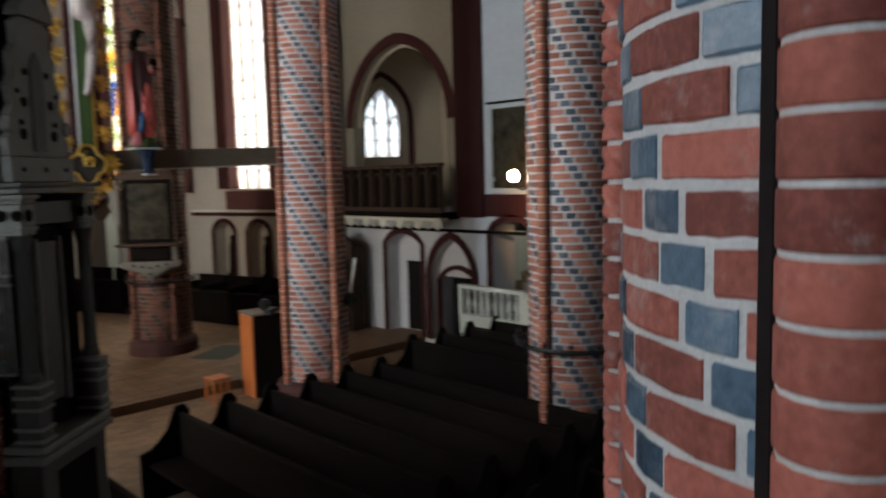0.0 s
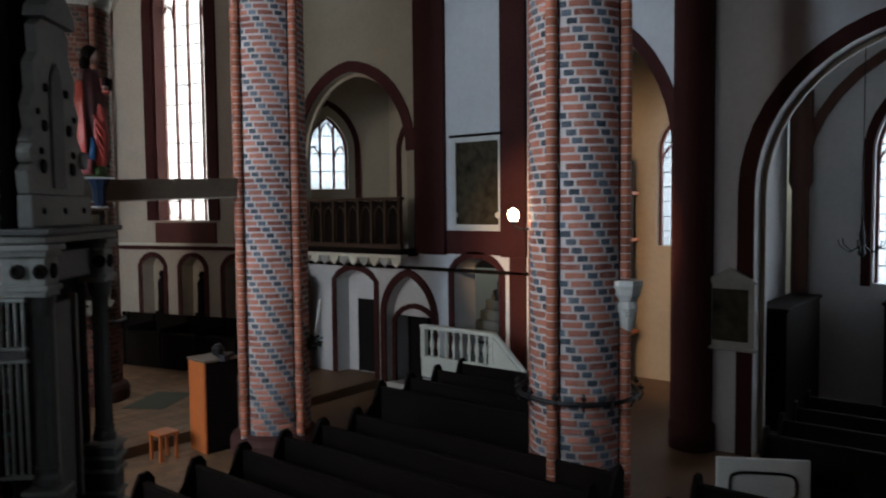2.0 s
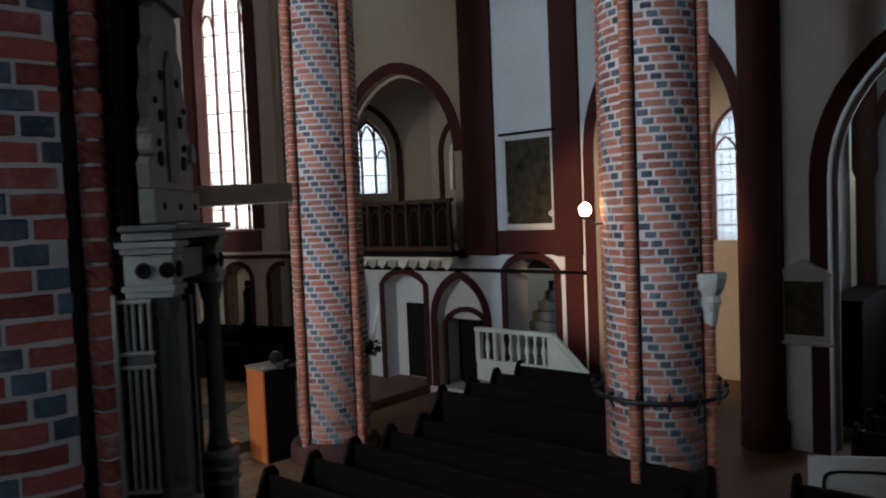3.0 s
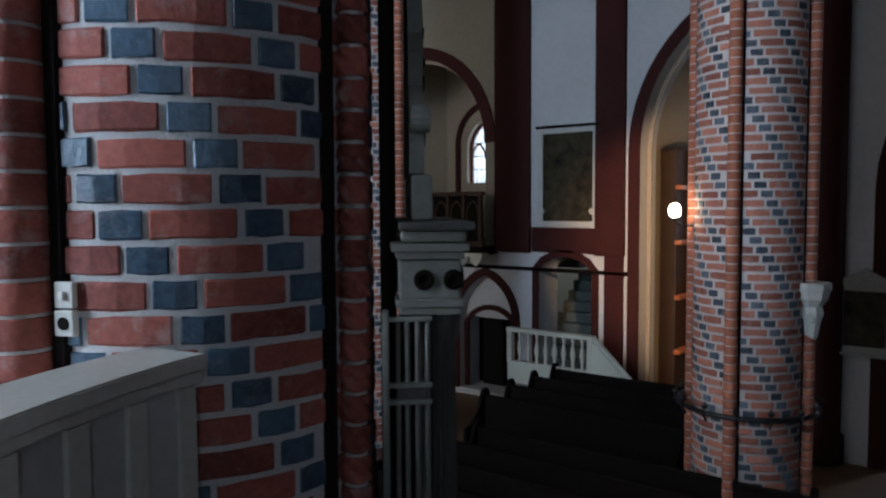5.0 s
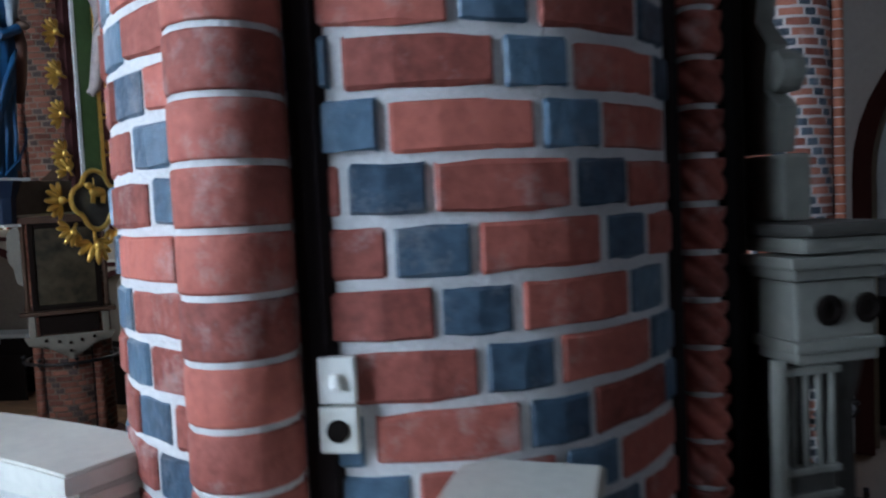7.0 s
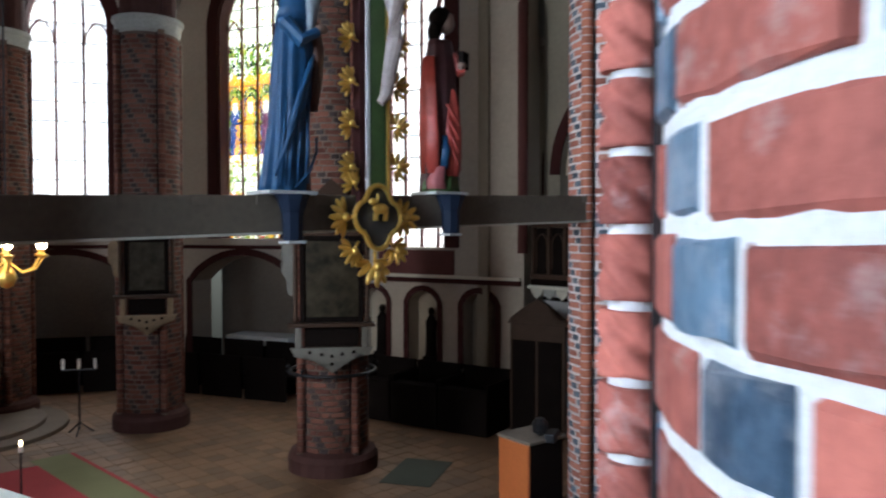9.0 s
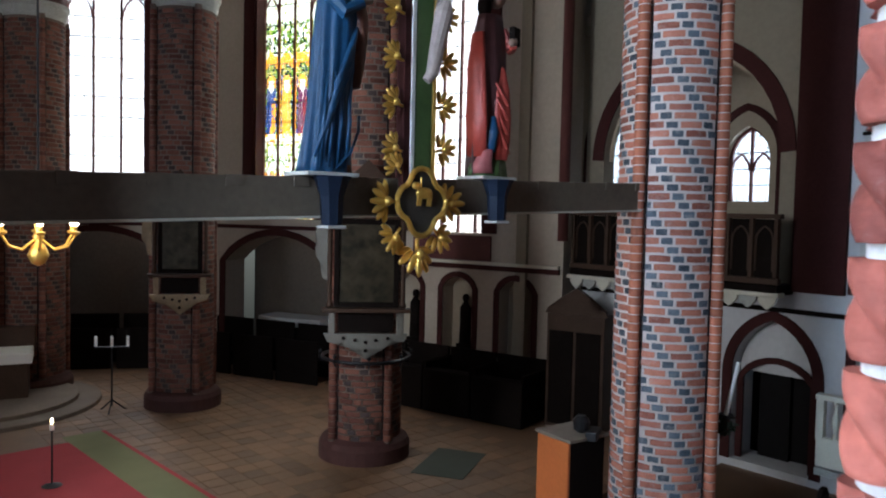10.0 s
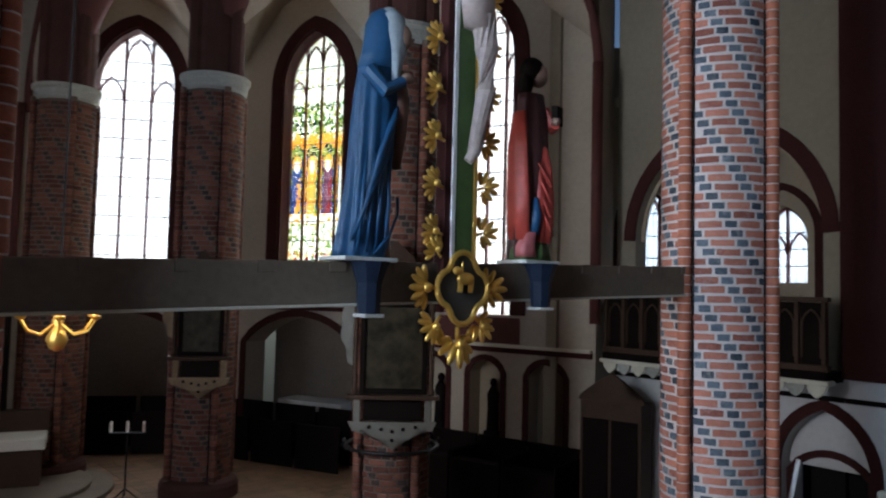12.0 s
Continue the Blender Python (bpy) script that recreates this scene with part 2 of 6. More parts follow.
def add_tube(bm, pts, radius, seg=8):
    """A round bar along points; radius may be a list."""
    pts = [Vector(p) for p in pts]
    rings = []
    for i, p in enumerate(pts):
        d = (pts[min(i + 1, len(pts) - 1)] - pts[max(i - 1, 0)]).normalized()
        q = d.to_track_quat("Z", "Y").to_matrix()
        r = radius[i] if isinstance(radius, (list, tuple)) else radius
        rings.append([bm.verts.new(p + q @ Vector((r * math.cos(2 * math.pi * k / seg), r * math.sin(2 * math.pi * k / seg), 0))) for k in range(seg)])
    for a, b in zip(rings, rings[1:]):
        for k in range(seg):
            j = (k + 1) % seg
            bm.faces.new((a[k], a[j], b[j], b[k]))
    bm.faces.new(rings[0][::-1])
    bm.faces.new(rings[-1])
    return bm


def tube(pts, radius, seg=8):
    return add_tube(bmesh.new(), pts, radius, seg)


def arch(u0, u1, z0, zs, za, n=8):
    """A pointed opening's outline, from the lower left corner round to the lower right."""
    half, rise = (u1 - u0) / 2, za - zs
    r = (half * half + rise * rise) / (2 * half)
    top = math.asin(min(1, rise / r)) if rise < r else math.pi - math.asin(min(1, rise / r))
    left = [(u0 + r - r * math.cos(top * i / n), zs + r * math.sin(top * i / n)) for i in range(n + 1)]
    left[-1] = ((u0 + u1) / 2, za)
    right = [(u0 + u1 - u, z) for u, z in left[:-1]][::-1]
    return [(u0, z0)] + left + right + [(u1, z0)]


def segmental(u0, u1, z0, zs, za, n=8):
    half, rise = (u1 - u0) / 2, za - zs
    r = (half * half + rise * rise) / (2 * rise)
    uc, zc = (u0 + u1) / 2, za - r
    a = math.asin(half / r)
    return [(u0, z0)] + [(uc + r * math.sin(t), zc + r * math.cos(t)) for t in (-a + 2 * a * i / n for i in range(n + 1))] + [(u1, z0)]


def plane(p, q):
    """Local axes of a wall from p to q, in plan: x runs along it, y into it (to the left of p to q), z up."""
    d = (Vector((*q, 0)) - Vector((*p, 0)))
    ang = math.atan2(d.y, d.x)
    return Matrix.Translation((*p, 0)) @ Matrix.Rotation(ang, 4, "Z"), d.length


def wall(name, p, q, z0, z1, thick, holes, material, label):
    m, w = plane(p, q)
    bm = bmesh.new()
    edges = []
    for loop in [[(0, z0), (w, z0), (w, z1), (0, z1)]] + holes:
        vs = [bm.verts.new((u, 0, z)) for u, z in loop]
        edges += [bm.edges.new((vs[i], vs[(i + 1) % len(vs)])) for i in range(len(vs))]
    bmesh.ops.triangle_fill(bm, use_beauty=True, edges=edges)
    out = bmesh.ops.extrude_face_region(bm, geom=list(bm.faces))
    bmesh.ops.translate(bm, vec=(0, thick, 0), verts=[g for g in out["geom"] if isinstance(g, bmesh.types.BMVert)])
    bmesh.ops.recalc_face_normals(bm, faces=bm.faces)
    bmesh.ops.transform(bm, matrix=m, verts=bm.verts)
    return tagged(part(name, bm, material), label, "wall", kind="structure")


def band(outline, m, width, depth, y0=0.0, closed=False):
    """A moulding that follows an outline of a wall, outside it, standing out by depth."""
    bm = bmesh.new()
    k = len(outline)
    rows = []
    for i, (u, z) in enumerate(outline):
        a, b = outline[max(i - 1, 0)], outline[min(i + 1, k - 1)]
        d = Vector((b[0] - a[0], b[1] - a[1])).normalized()
        nrm = Vector((-d.y, d.x)) * width
        rows.append([bm.verts.new(m @ Vector(c)) for c in ((u, y0, z), (u, y0 - depth, z), (u + nrm.x, y0 - depth, z + nrm.y), (u + nrm.x, y0, z + nrm.y))])
    for a, b in zip(rows, rows[1:]):
        for i in range(4):
            j = (i + 1) % 4
            bm.faces.new((a[i], a[j], b[j], b[i]))
    bm.faces.new(rows[0])
    bm.faces.new(rows[-1][::-1])
    bmesh.ops.recalc_face_normals(bm, faces=bm.faces)
    return bm


window_count = [0]


def window(m, u0, u1, z0, zs, za, depth, lights, bar_step, label, watts, glass=None, light_color=(0.86, 0.93, 1.0), panels=None):
    """A leaded church window in a wall's opening. m: the wall's axes."""
    window_count[0] += 1
    w = thing("window_%d" % window_count[0], label, "window", kind="structure")
    w.matrix_world = m
    w_in = (u1 - u0) / lights
    out = arch(u0, u1, z0, zs, za, 10)
    bm = band([(u, z) for u, z in out], Matrix.Identity(4), -0.06, 0.10, depth + 0.10)
    part("window_frame", bm, DARK_BRICK, w)
    half, rise = (u1 - u0) / 2, za - zs

    def top(u):
        r = (half * half + rise * rise) / (2 * half)
        c = u0 + r if u < (u0 + u1) / 2 else u1 - r
        return zs + math.sqrt(max(0, r * r - (u - c) ** 2))
    for i in range(1, lights):
        u = u0 + i * w_in
        part("mullion", box((u, depth + 0.05, (z0 + top(u)) / 2), (0.055, 0.08, top(u) - z0), 0, 0.008), DARK_BRICK, w)
    for i in range(lights):
        a, b = u0 + i * w_in, u0 + (i + 1) * w_in
        spring = min(top(a + 0.02), top(b - 0.02)) - w_in * 0.9
        lz = max(spring + w_in * 0.85, spring + 0.05)
        sub = arch(a + 0.02, b - 0.02, spring, spring + 0.02, min(lz, top((a + b) / 2) - 0.02), 5)
        part("tracery", band(sub, Matrix.Identity(4), -0.035, 0.06, depth + 0.08), DARK_BRICK, w)
        pts = [(a, z0)] + [(a + (b - a) * k / 8, top(a + (b - a) * k / 8)) for k in range(9)] + [(b, z0)]
        bm = bmesh.new()
        add_prism(bm, pts, Matrix.Translation((0, depth + 0.055, 0)), 0.006)
        pane = part("pane", bm, glass or CLEAR, w)
        pane.visible_shadow = False
        bm = bmesh.new()
        for f in (1 / 3, 2 / 3):
            u = a + (b - a) * f
            add_box(bm, (u, depth + 0.05, (z0 + top(u)) / 2), (0.008, 0.012, top(u) - z0))
        part("lead", bm, LEAD, w)
    z = z0 + bar_step
    while z < za - 0.2:
        lo, hi = u0, u1
        if z > zs:
            for k in range(40):
                u = u0 + half * k / 40
                if top(u) > z:
                    lo, hi = u, u0 + u1 - u
                    break
        part("saddle_bar", box(((lo + hi) / 2, depth + 0.045, z), (hi - lo, 0.018, 0.022)), LEAD, w)
        z += bar_step
    uc = (u0 + u1) / 2
    h = za - z0
    eye = m @ Vector((uc, depth + 0.35, z0 + h * 0.5))
    aim = m @ Vector((uc, depth - 3, z0 + h * 0.5))
    window_light("window_daylight", eye, aim, u1 - u0 + 0.3, h + 0.3, watts, light_color)
    return w


# ---- large structure ----
def slab(name, corners, z0, z1, material, label, category):
    bm = bmesh.new()
    a = [bm.verts.new((x, y, z0)) for x, y in corners]
    b = [bm.verts.new((x, y, z1)) for x, y in corners]
    bm.faces.new(a[::-1])
    bm.faces.new(b)
    k = len(corners)
    for i in range(k):
        j = (i + 1) % k
        bm.faces.new((a[i], a[j], b[j], b[i]))
    bmesh.ops.recalc_face_normals(bm, faces=bm.faces)
    return tagged(part(name, bm, material), label, category, kind="structure")


CHOIR = 0.14
slab("floor", [(-5, -14.5), (16, -14.5), (16, 6.0), (-5, 6.0)], -0.3, 0.0, TILE, "worn brown brick floor of the nave", "floor")
slab("floor_choir", [(-5, 6.0), (16, 6.2), (16, 21), (-5, 21)], -0.3, CHOIR, TILE, "raised worn brown brick floor of the choir", "floor")
# Unseen ceiling added over the vaults, dark so it reflects little light.
slab("ceiling", [(-5.5, -15), (16.5, -15), (16.5, 21.5), (-5.5, 21.5)], 12.4, 12.7, ROOF, "unseen ceiling above the vaults, dark to cut bounce", "ceiling")
slab("floor_gallery", [(-5, -14.5), (0.28, -14.5), (0.28, 2.6), (-5, 2.6)], 2.2, 2.4, BROWN_WOOD, "brown wooden floor of the raised gallery", "floor")

TOP = 12.4
# north aisle wall, with the openings of the chapels
NM, NW = plane((11.2, 8.95), (11.2, -14.0))


def n_u(y):
    return 8.95 - y


ARCH1 = arch(n_u(8.55), n_u(5.25), 3.0, 5.0, 6.8, 10)
ARCH2 = arch(n_u(2.10), n_u(-0.35), -0.25, 4.7, 6.9, 10)
ARCH3 = arch(n_u(-1.62), n_u(-5.35), -0.25, 4.0, 6.25, 10)
ARCH4 = arch(n_u(-7.2), n_u(-11.0), -0.25, 4.0, 6.25, 10)
DOOR_A = segmental(n_u(7.40), n_u(6.22), 0.12, 2.25, 2.48)
DOOR_B = arch(n_u(5.88), n_u(4.62), 0.12, 1.55, 2.42)
DOOR_C = segmental(n_u(4.05), n_u(2.97), 0.3, 2.62, 2.85)
wall("wall_north_1", (11.2, 8.95), (11.2, 4.6), 2.95, TOP, 0.32, [ARCH1], OCHRE_PLASTER, "dingy cream upper aisle wall over a wide pointed chapel arch")
wall("wall_north_2", (11.2, 8.95), (11.2, 4.6), -0.3, 2.95, 0.7, [DOOR_A, DOOR_B], PLASTER, "white plastered lower aisle wall with two doors")
wall("wall_north_3", (11.2, 4.6), (11.2, -14.0), -0.3, TOP, 0.7, [[(u - 4.35, z) for u, z in o] for o in (ARCH2, ARCH3, ARCH4, DOOR_C)], PLASTER, "white plastered aisle wall with pointed chapel arches")


def trim(name, outline, m, width, depth, material, label, y0=0.0):
    return tagged(part(name, band(outline, m, width, depth, y0), material), label, "trim", kind="structure")


for name, o, w in (("trim_arch_1", ARCH1[1:-1], 0.24), ("trim_arch_2", ARCH2, 0.2), ("trim_arch_3", ARCH3, 0.24), ("trim_door_1", DOOR_A, 0.13), ("trim_door_2", DOOR_B, 0.16), ("trim_door_3", DOOR_C, 0.13)):
    trim(name, o, NM, w, 0.035, OXBLOOD, "oxblood-painted moulded edge of an opening")
for name, o, y0 in (("trim_reveal_1", ARCH1[1:-1], 0.2), ("trim_reveal_2", ARCH2, 0.35), ("trim_reveal_3", ARCH3, 0.35)):
    trim(name, o, NM, -0.07, 0.03, CREAM, "cream-painted inner moulding of a chapel arch", y0)

# painted wall strips and piers
for i, (ya, yb, z0, z1, out) in enumerate(((4.98, 4.22, 2.9, TOP, 0.10), (2.89, 2.35, 2.9, TOP, 0.10), (4.20, 2.91, 2.92, 3.38, 0.035), (2.72, 2.37, 0.0, 2.895, 0.06))):
    bm = box((11.2 - out / 2, (ya + yb) / 2, (z0 + z1) / 2), (out, ya - yb, z1 - z0), 0, 0.01)
    tagged(part("pilaster_%d" % (i + 1), bm, OXBLOOD), "oxblood-painted flat strip on the white aisle wall", "pilaster", kind="structure")
bm = lathe([(0.36, 0), (0.36, 0.4), (0.31, 0.45), (0.31, 8.0), (0.36, 8.1)], (11.15, -0.72, 0), 16)
tagged(part("pilaster_5", bm, OXBLOOD, smooth=True), "tall oxblood-painted round wall shaft between two chapel arches", "pilaster", kind="structure")
bm = box((11.17, 3.62, 2.60), (0.06, 2.62, 0.07), 0, 0.01)
tagged(part("trim_string", bm, DARK_WOOD), "dark painted string line over the doors", "trim", kind="structure")
bm = box((11.17, 6.95, 2.60), (0.06, 4.0, 0.07), 0, 0.01)
tagged(part("trim_string_2", bm, DARK_WOOD), "dark painted string line under the wooden balcony", "trim", kind="structure")

# chapels behind the north wall
M1, W1 = plane((13.9, 8.2), (13.9, 4.6))
wall("wall_chapel_1", (13.9, 8.2), (13.9, 4.6), 2.4, 9.0, 0.4, [arch(0.60, 1.50, 4.33, 5.15, 5.80)], CREAM, "cream plastered rear wall of the balcony chapel")
wall("wall_chapel_2", (11.9, 9.65), (13.9, 8.2), 2.4, 9.0, 0.4, [arch(0.37, 1.40, 4.33, 5.25, 6.16)], CREAM, "cream plastered slanting wall of the balcony chapel")
wall("wall_chapel_3", (13.9, 4.6), (11.52, 4.6), 2.96, 9.0, 0.3, [], CREAM, "cream plastered side wall of the balcony chapel")
wall("wall_chapel_4", (10.35, 9.66), (11.95, 9.66), 0, TOP, 0.3, [], OCHRE_PLASTER, "plain dingy cream chapel wall")
slab("ceiling_chapel_1", [(11.4, 4.4), (14.4, 4.4), (14.4, 9.9), (11.4, 9.9)], 7.6, 7.8, CREAM, "cream plaster chapel vault", "ceiling")
slab("floor_chapel_1", [(11.53, 4.6), (13.9, 4.6), (13.9, 8.2), (11.9, 9.6), (11.53, 9.6)], 2.96, 3.0, BROWN_WOOD, "wooden floor of the balcony chapel", "floor")
MA, _ = plane((11.9, 9.65), (13.9, 8.2))
window(M1, 0.60, 1.50, 4.33, 5.15, 5.80, 0.15, 2, 0.32, "two-light pointed leaded window with red brick jambs", 60)
window(MA, 0.37, 1.40, 4.33, 5.25, 6.16, 0.15, 3, 0.45, "three-light pointed leaded window in the balcony chapel", 60)
trim("trim_window_1", arch(0.42, 1.65, 4.0, 5.25, 6.1), M1, 0.14, 0.05, OXBLOOD, "oxblood moulded window surround")
trim("trim_window_2", arch(0.20, 1.57, 4.1, 5.30, 6.42), MA, 0.14, 0.05, OXBLOOD, "oxblood moulded window surround")

M2, _ = plane((15.2, 2.6), (15.2, -1.0))
wall("wall_chapel_5", (15.2, 2.6), (15.2, -1.0), -0.3, 9.0, 0.4, [arch(1.05, 2.15, 2.95, 5.0, 5.8)], CREAM, "cream plastered rear wall of a side chapel")
window(M2, 1.05, 2.15, 2.95, 5.0, 5.8, 0.15, 2, 0.32, "pointed leaded window of a side chapel", 60)
wall("wall_chapel_6", (11.9, 2.3), (15.2, 2.3), -0.3, 9.0, 0.3, [], CREAM, "cream plastered side wall of a chapel")
wall("wall_chapel_7", (15.2, -0.8), (11.9, -0.8), -0.3, 9.0, 0.3, [], PLASTER, "white plastered wall between two chapels")
M3, _ = plane((15.2, -1.2), (15.2, -6.2))
wall("wall_chapel_8", (15.2, -1.2), (15.2, -6.2), -0.3, 9.0, 0.4, [arch(1.40, 3.40, 2.35, 4.7, 6.1)], PLASTER, "white plastered rear wall of a side chapel")
window(M3, 1.40, 3.40, 2.35, 4.7, 6.1, 0.15, 4, 0.32, "wide four-light pointed window with dark tracery in a side chapel", 240)
trim("trim_window_3", arch(1.36, 3.44, 2.3, 4.7, 6.15), M3, 0.16, 0.05, OXBLOOD, "oxblood moulded surround of a chapel window")
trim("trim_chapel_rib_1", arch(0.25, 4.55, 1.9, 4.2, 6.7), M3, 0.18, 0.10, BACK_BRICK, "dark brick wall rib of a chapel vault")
for k, (x, y) in enumerate(((15.05, -1.38), (15.05, -5.85))):
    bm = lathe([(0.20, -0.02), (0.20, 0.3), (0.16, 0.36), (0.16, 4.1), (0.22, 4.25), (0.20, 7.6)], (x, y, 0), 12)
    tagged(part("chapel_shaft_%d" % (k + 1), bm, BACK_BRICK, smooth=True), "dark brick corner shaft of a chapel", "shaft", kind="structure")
wall("wall_chapel_9", (15.2, -6.0), (11.9, -6.0), -0.3, 9.0, 0.3, [], PLASTER, "white plastered side wall of a chapel")
slab("ceiling_chapel_2", [(11.6, -14.2), (15.8, -14.2), (15.8, 2.7), (11.6, 2.7)], 7.6, 7.8, CREAM, "cream plaster vault of the side chapels", "ceiling")
wall("wall_chapel_10", (15.2, -6.2), (15.2, -14.0), -0.3, 9.0, 0.4, [], PLASTER, "plain white chapel wall")

# choir ambulatory, polygonal
V0, V1, V2, V3 = (10.6, 8.95), (9.4, 13.6), (7.4, 18.0), (3.4, 20.2)
S1, L1 = plane(V1, V0)
S2, L2 = plane(V2, V1)
S3, L3 = plane(V3, V2)
NICHES = [(3.82, 0.36), (2.48, 0.36), (1.19, 0.36)]
N_OUT = [segmental(u - h, u + h, 1.15, 2.45, 2.68) for u, h in NICHES]
wall("wall_choir_1", V1, V0, -0.3, TOP, 0.7, N_OUT + [arch(1.40, 3.06, 3.58, 8.7, 10.0, 10)], WARM_PLASTER, "warm white plastered choir wall with arched niches under a tall window")
R2 = segmental(0.9, 3.95, 0.2, 2.7, 3.35, 12)
R3 = segmental(0.7, 3.85, 0.2, 2.7, 3.35, 12)
wall("wall_choir_2", V2, V1, -0.3, TOP, 0.7, [R2, arch(1.72, 3.52, 3.75, 8.8, 10.1, 10)], WARM_PLASTER, "warm white plastered choir wall with a low arched recess under a stained window")
wall("wall_choir_3", V3, V2, -0.3, TOP, 0.7, [R3, arch(1.45, 3.35, 3.75, 8.9, 10.3, 10)], WARM_PLASTER, "warm white plastered choir wall with a low arched recess under a tall window")
wall("wall_choir_4", (-5, 20.2), V3, -0.3, TOP, 0.7, [], WARM_PLASTER, "plain warm white choir wall")
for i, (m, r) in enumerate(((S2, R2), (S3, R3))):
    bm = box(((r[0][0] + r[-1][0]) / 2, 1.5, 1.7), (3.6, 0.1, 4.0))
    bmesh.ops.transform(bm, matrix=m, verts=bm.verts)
    tagged(part("wall_recess_%d" % (i + 1), bm, DARKENED_BROWN), "plaster back of an arched recess, shade in its colour", "wall", kind="structure")
    trim("trim_recess_%d" % (i + 1), r, m, 0.16, 0.04, OXBLOOD, "oxblood-painted edge of a low recess arch")
    trim("trim_course_%d" % (i + 1), [(0.0, 3.5), (4.7, 3.5)], m, 0.09, 0.06, OXBLOOD, "oxblood string course")
for i, o in enumerate(N_OUT):
    trim("trim_niche_%d" % (i + 1), o, S1, 0.12, 0.03, OXBLOOD, "oxblood-painted edge of a wall niche")
    u, h = NICHES[i]
    bm = box((u, 0.42, 1.9), (0.9, 0.08, 1.8))
    bmesh.ops.transform(bm, matrix=S1, verts=bm.verts)
    tagged(part("wall_niche_%d" % (i + 1), bm, CREAM), "cream plaster back of a wall niche", "wall", kind="structure")
trim("trim_course_3", [(0.0, 2.86), (4.75, 2.86)], S1, 0.10, 0.07, OXBLOOD, "oxblood string course above the niches")
trim("trim_course_4", [(0.0, 2.96), (4.75, 2.96)], S1, 0.06, 0.10, BALUSTER, "pale moulded ledge above the niches")
bm = box((2.3, -0.02, 3.28), (1.9, 0.05, 0.5), 0, 0.01)
bmesh.ops.transform(bm, matrix=S1, verts=bm.verts)
tagged(part("trim_apron", bm, DARK_BRICK), "deep red brick apron under the choir window", "trim", kind="structure")
for k, (m, a) in enumerate(((S1, arch(1.40, 3.06, 3.58, 8.7, 10.0, 10)), (S2, arch(1.72, 3.52, 3.75, 8.8, 10.1, 10)), (S3, arch(1.45, 3.35, 3.75, 8.9, 10.3, 10)))):
    trim("reveal_choir_window_%d" % (k + 1), a, m, -0.05, 0.30, OXBLOOD, "dark red brick reveal of a tall choir window", 0.295)
    trim("trim_choir_window_%d" % (k + 1), a, m, 0.30, 0.05, OXBLOOD, "deep red brick surround of a tall choir window")
window(S1, 1.40, 3.06, 3.58, 8.7, 10.0, 0.3, 4, 0.48, "tall pale four-light leaded choir window", 430, None, (1.0, 0.92, 0.80))
window(S3, 1.45, 3.35, 3.75, 8.9, 10.3, 0.3, 3, 0.48, "tall pale three-light leaded choir window", 460, None, (1.0, 0.94, 0.85))
STAINED_AT = (S2, 1.72, 3.52, 3.75, 8.8, 10.1)

# south and west sides, unseen, closing the place; walls dark to cut bounced light
PS, _ = plane((-5, -14.0), (-5, 20.2))
SOUTH_U = ((6.0, 380), (16.2, 1700), (20.6, 1100), (26.1, 170))
SOUTH = [arch(u - 1, u + 1, 3.4, 7.4, 9.0) for u, _ in SOUTH_U]
wall("wall_south", (-5, -14.0), (-5, 20.2), -0.3, TOP, 0.6, SOUTH, BACK_BRICK, "unseen aisle wall with tall windows, dark to cut bounce")
for u, watts in SOUTH_U:
    window(PS, u - 1, u + 1, 3.4, 7.4, 9.0, 0.3, 3, 0.6, "tall pale leaded aisle window", watts, None, (0.74, 0.87, 1.0) if u < 20 else (0.98, 0.96, 0.92))
wall("wall_west", (16, -14.0), (-5, -14.0), -0.3, TOP, 0.6, [], BACK_BRICK, "plain unseen end wall, dark to cut bounce")


# ---- brick pillars ----
R = 0.56
COURSE = 0.0955


def brick_mesh(name, a0, a1, h, material, seg, wob, R):
    """A curved facing brick with eased edges, centred on angle 0."""
    bm = bmesh.new()
    rng = random.Random(name + str(round(wob * 10000)))
    e = 0.006
    cols = []
    n = seg + 2
    angs = [a0, a0 + e / R] + [a0 + (a1 - a0) * i / seg for i in range(1, seg)] + [a1 - e / R, a1]
    for i, a in enumerate(angs):
        end = i in (0, len(angs) - 1)
        rr = R - (e if end else 0) + rng.uniform(-wob, wob)
        zs = (-h / 2, -h / 2 + e, h / 2 - e, h / 2)
        col = [bm.verts.new(((R - 0.05) * math.cos(a), (R - 0.05) * math.sin(a), zs[0]))]
        for k, z in enumerate(zs):
            r2 = rr - (e if k in (0, 3) else 0)
            col.append(bm.verts.new((r2 * math.cos(a), r2 * math.sin(a), z + rng.uniform(-wob, wob))))
        col.append(bm.verts.new(((R - 0.05) * math.cos(a), (R - 0.05) * math.sin(a), zs[3])))
        cols.append(col)
    for a, b in zip(cols, cols[1:]):
        for k in range(5):
            bm.faces.new((a[k], b[k], b[k + 1], a[k + 1]))
    bm.faces.new(cols[0])
    bm.faces.new(cols[-1][::-1])
    bmesh.ops.recalc_face_normals(bm, faces=bm.faces)
    me = bpy.data.meshes.new(name)
    bm.to_mesh(me)
    bm.free()
    me.materials.append(material)
    return me


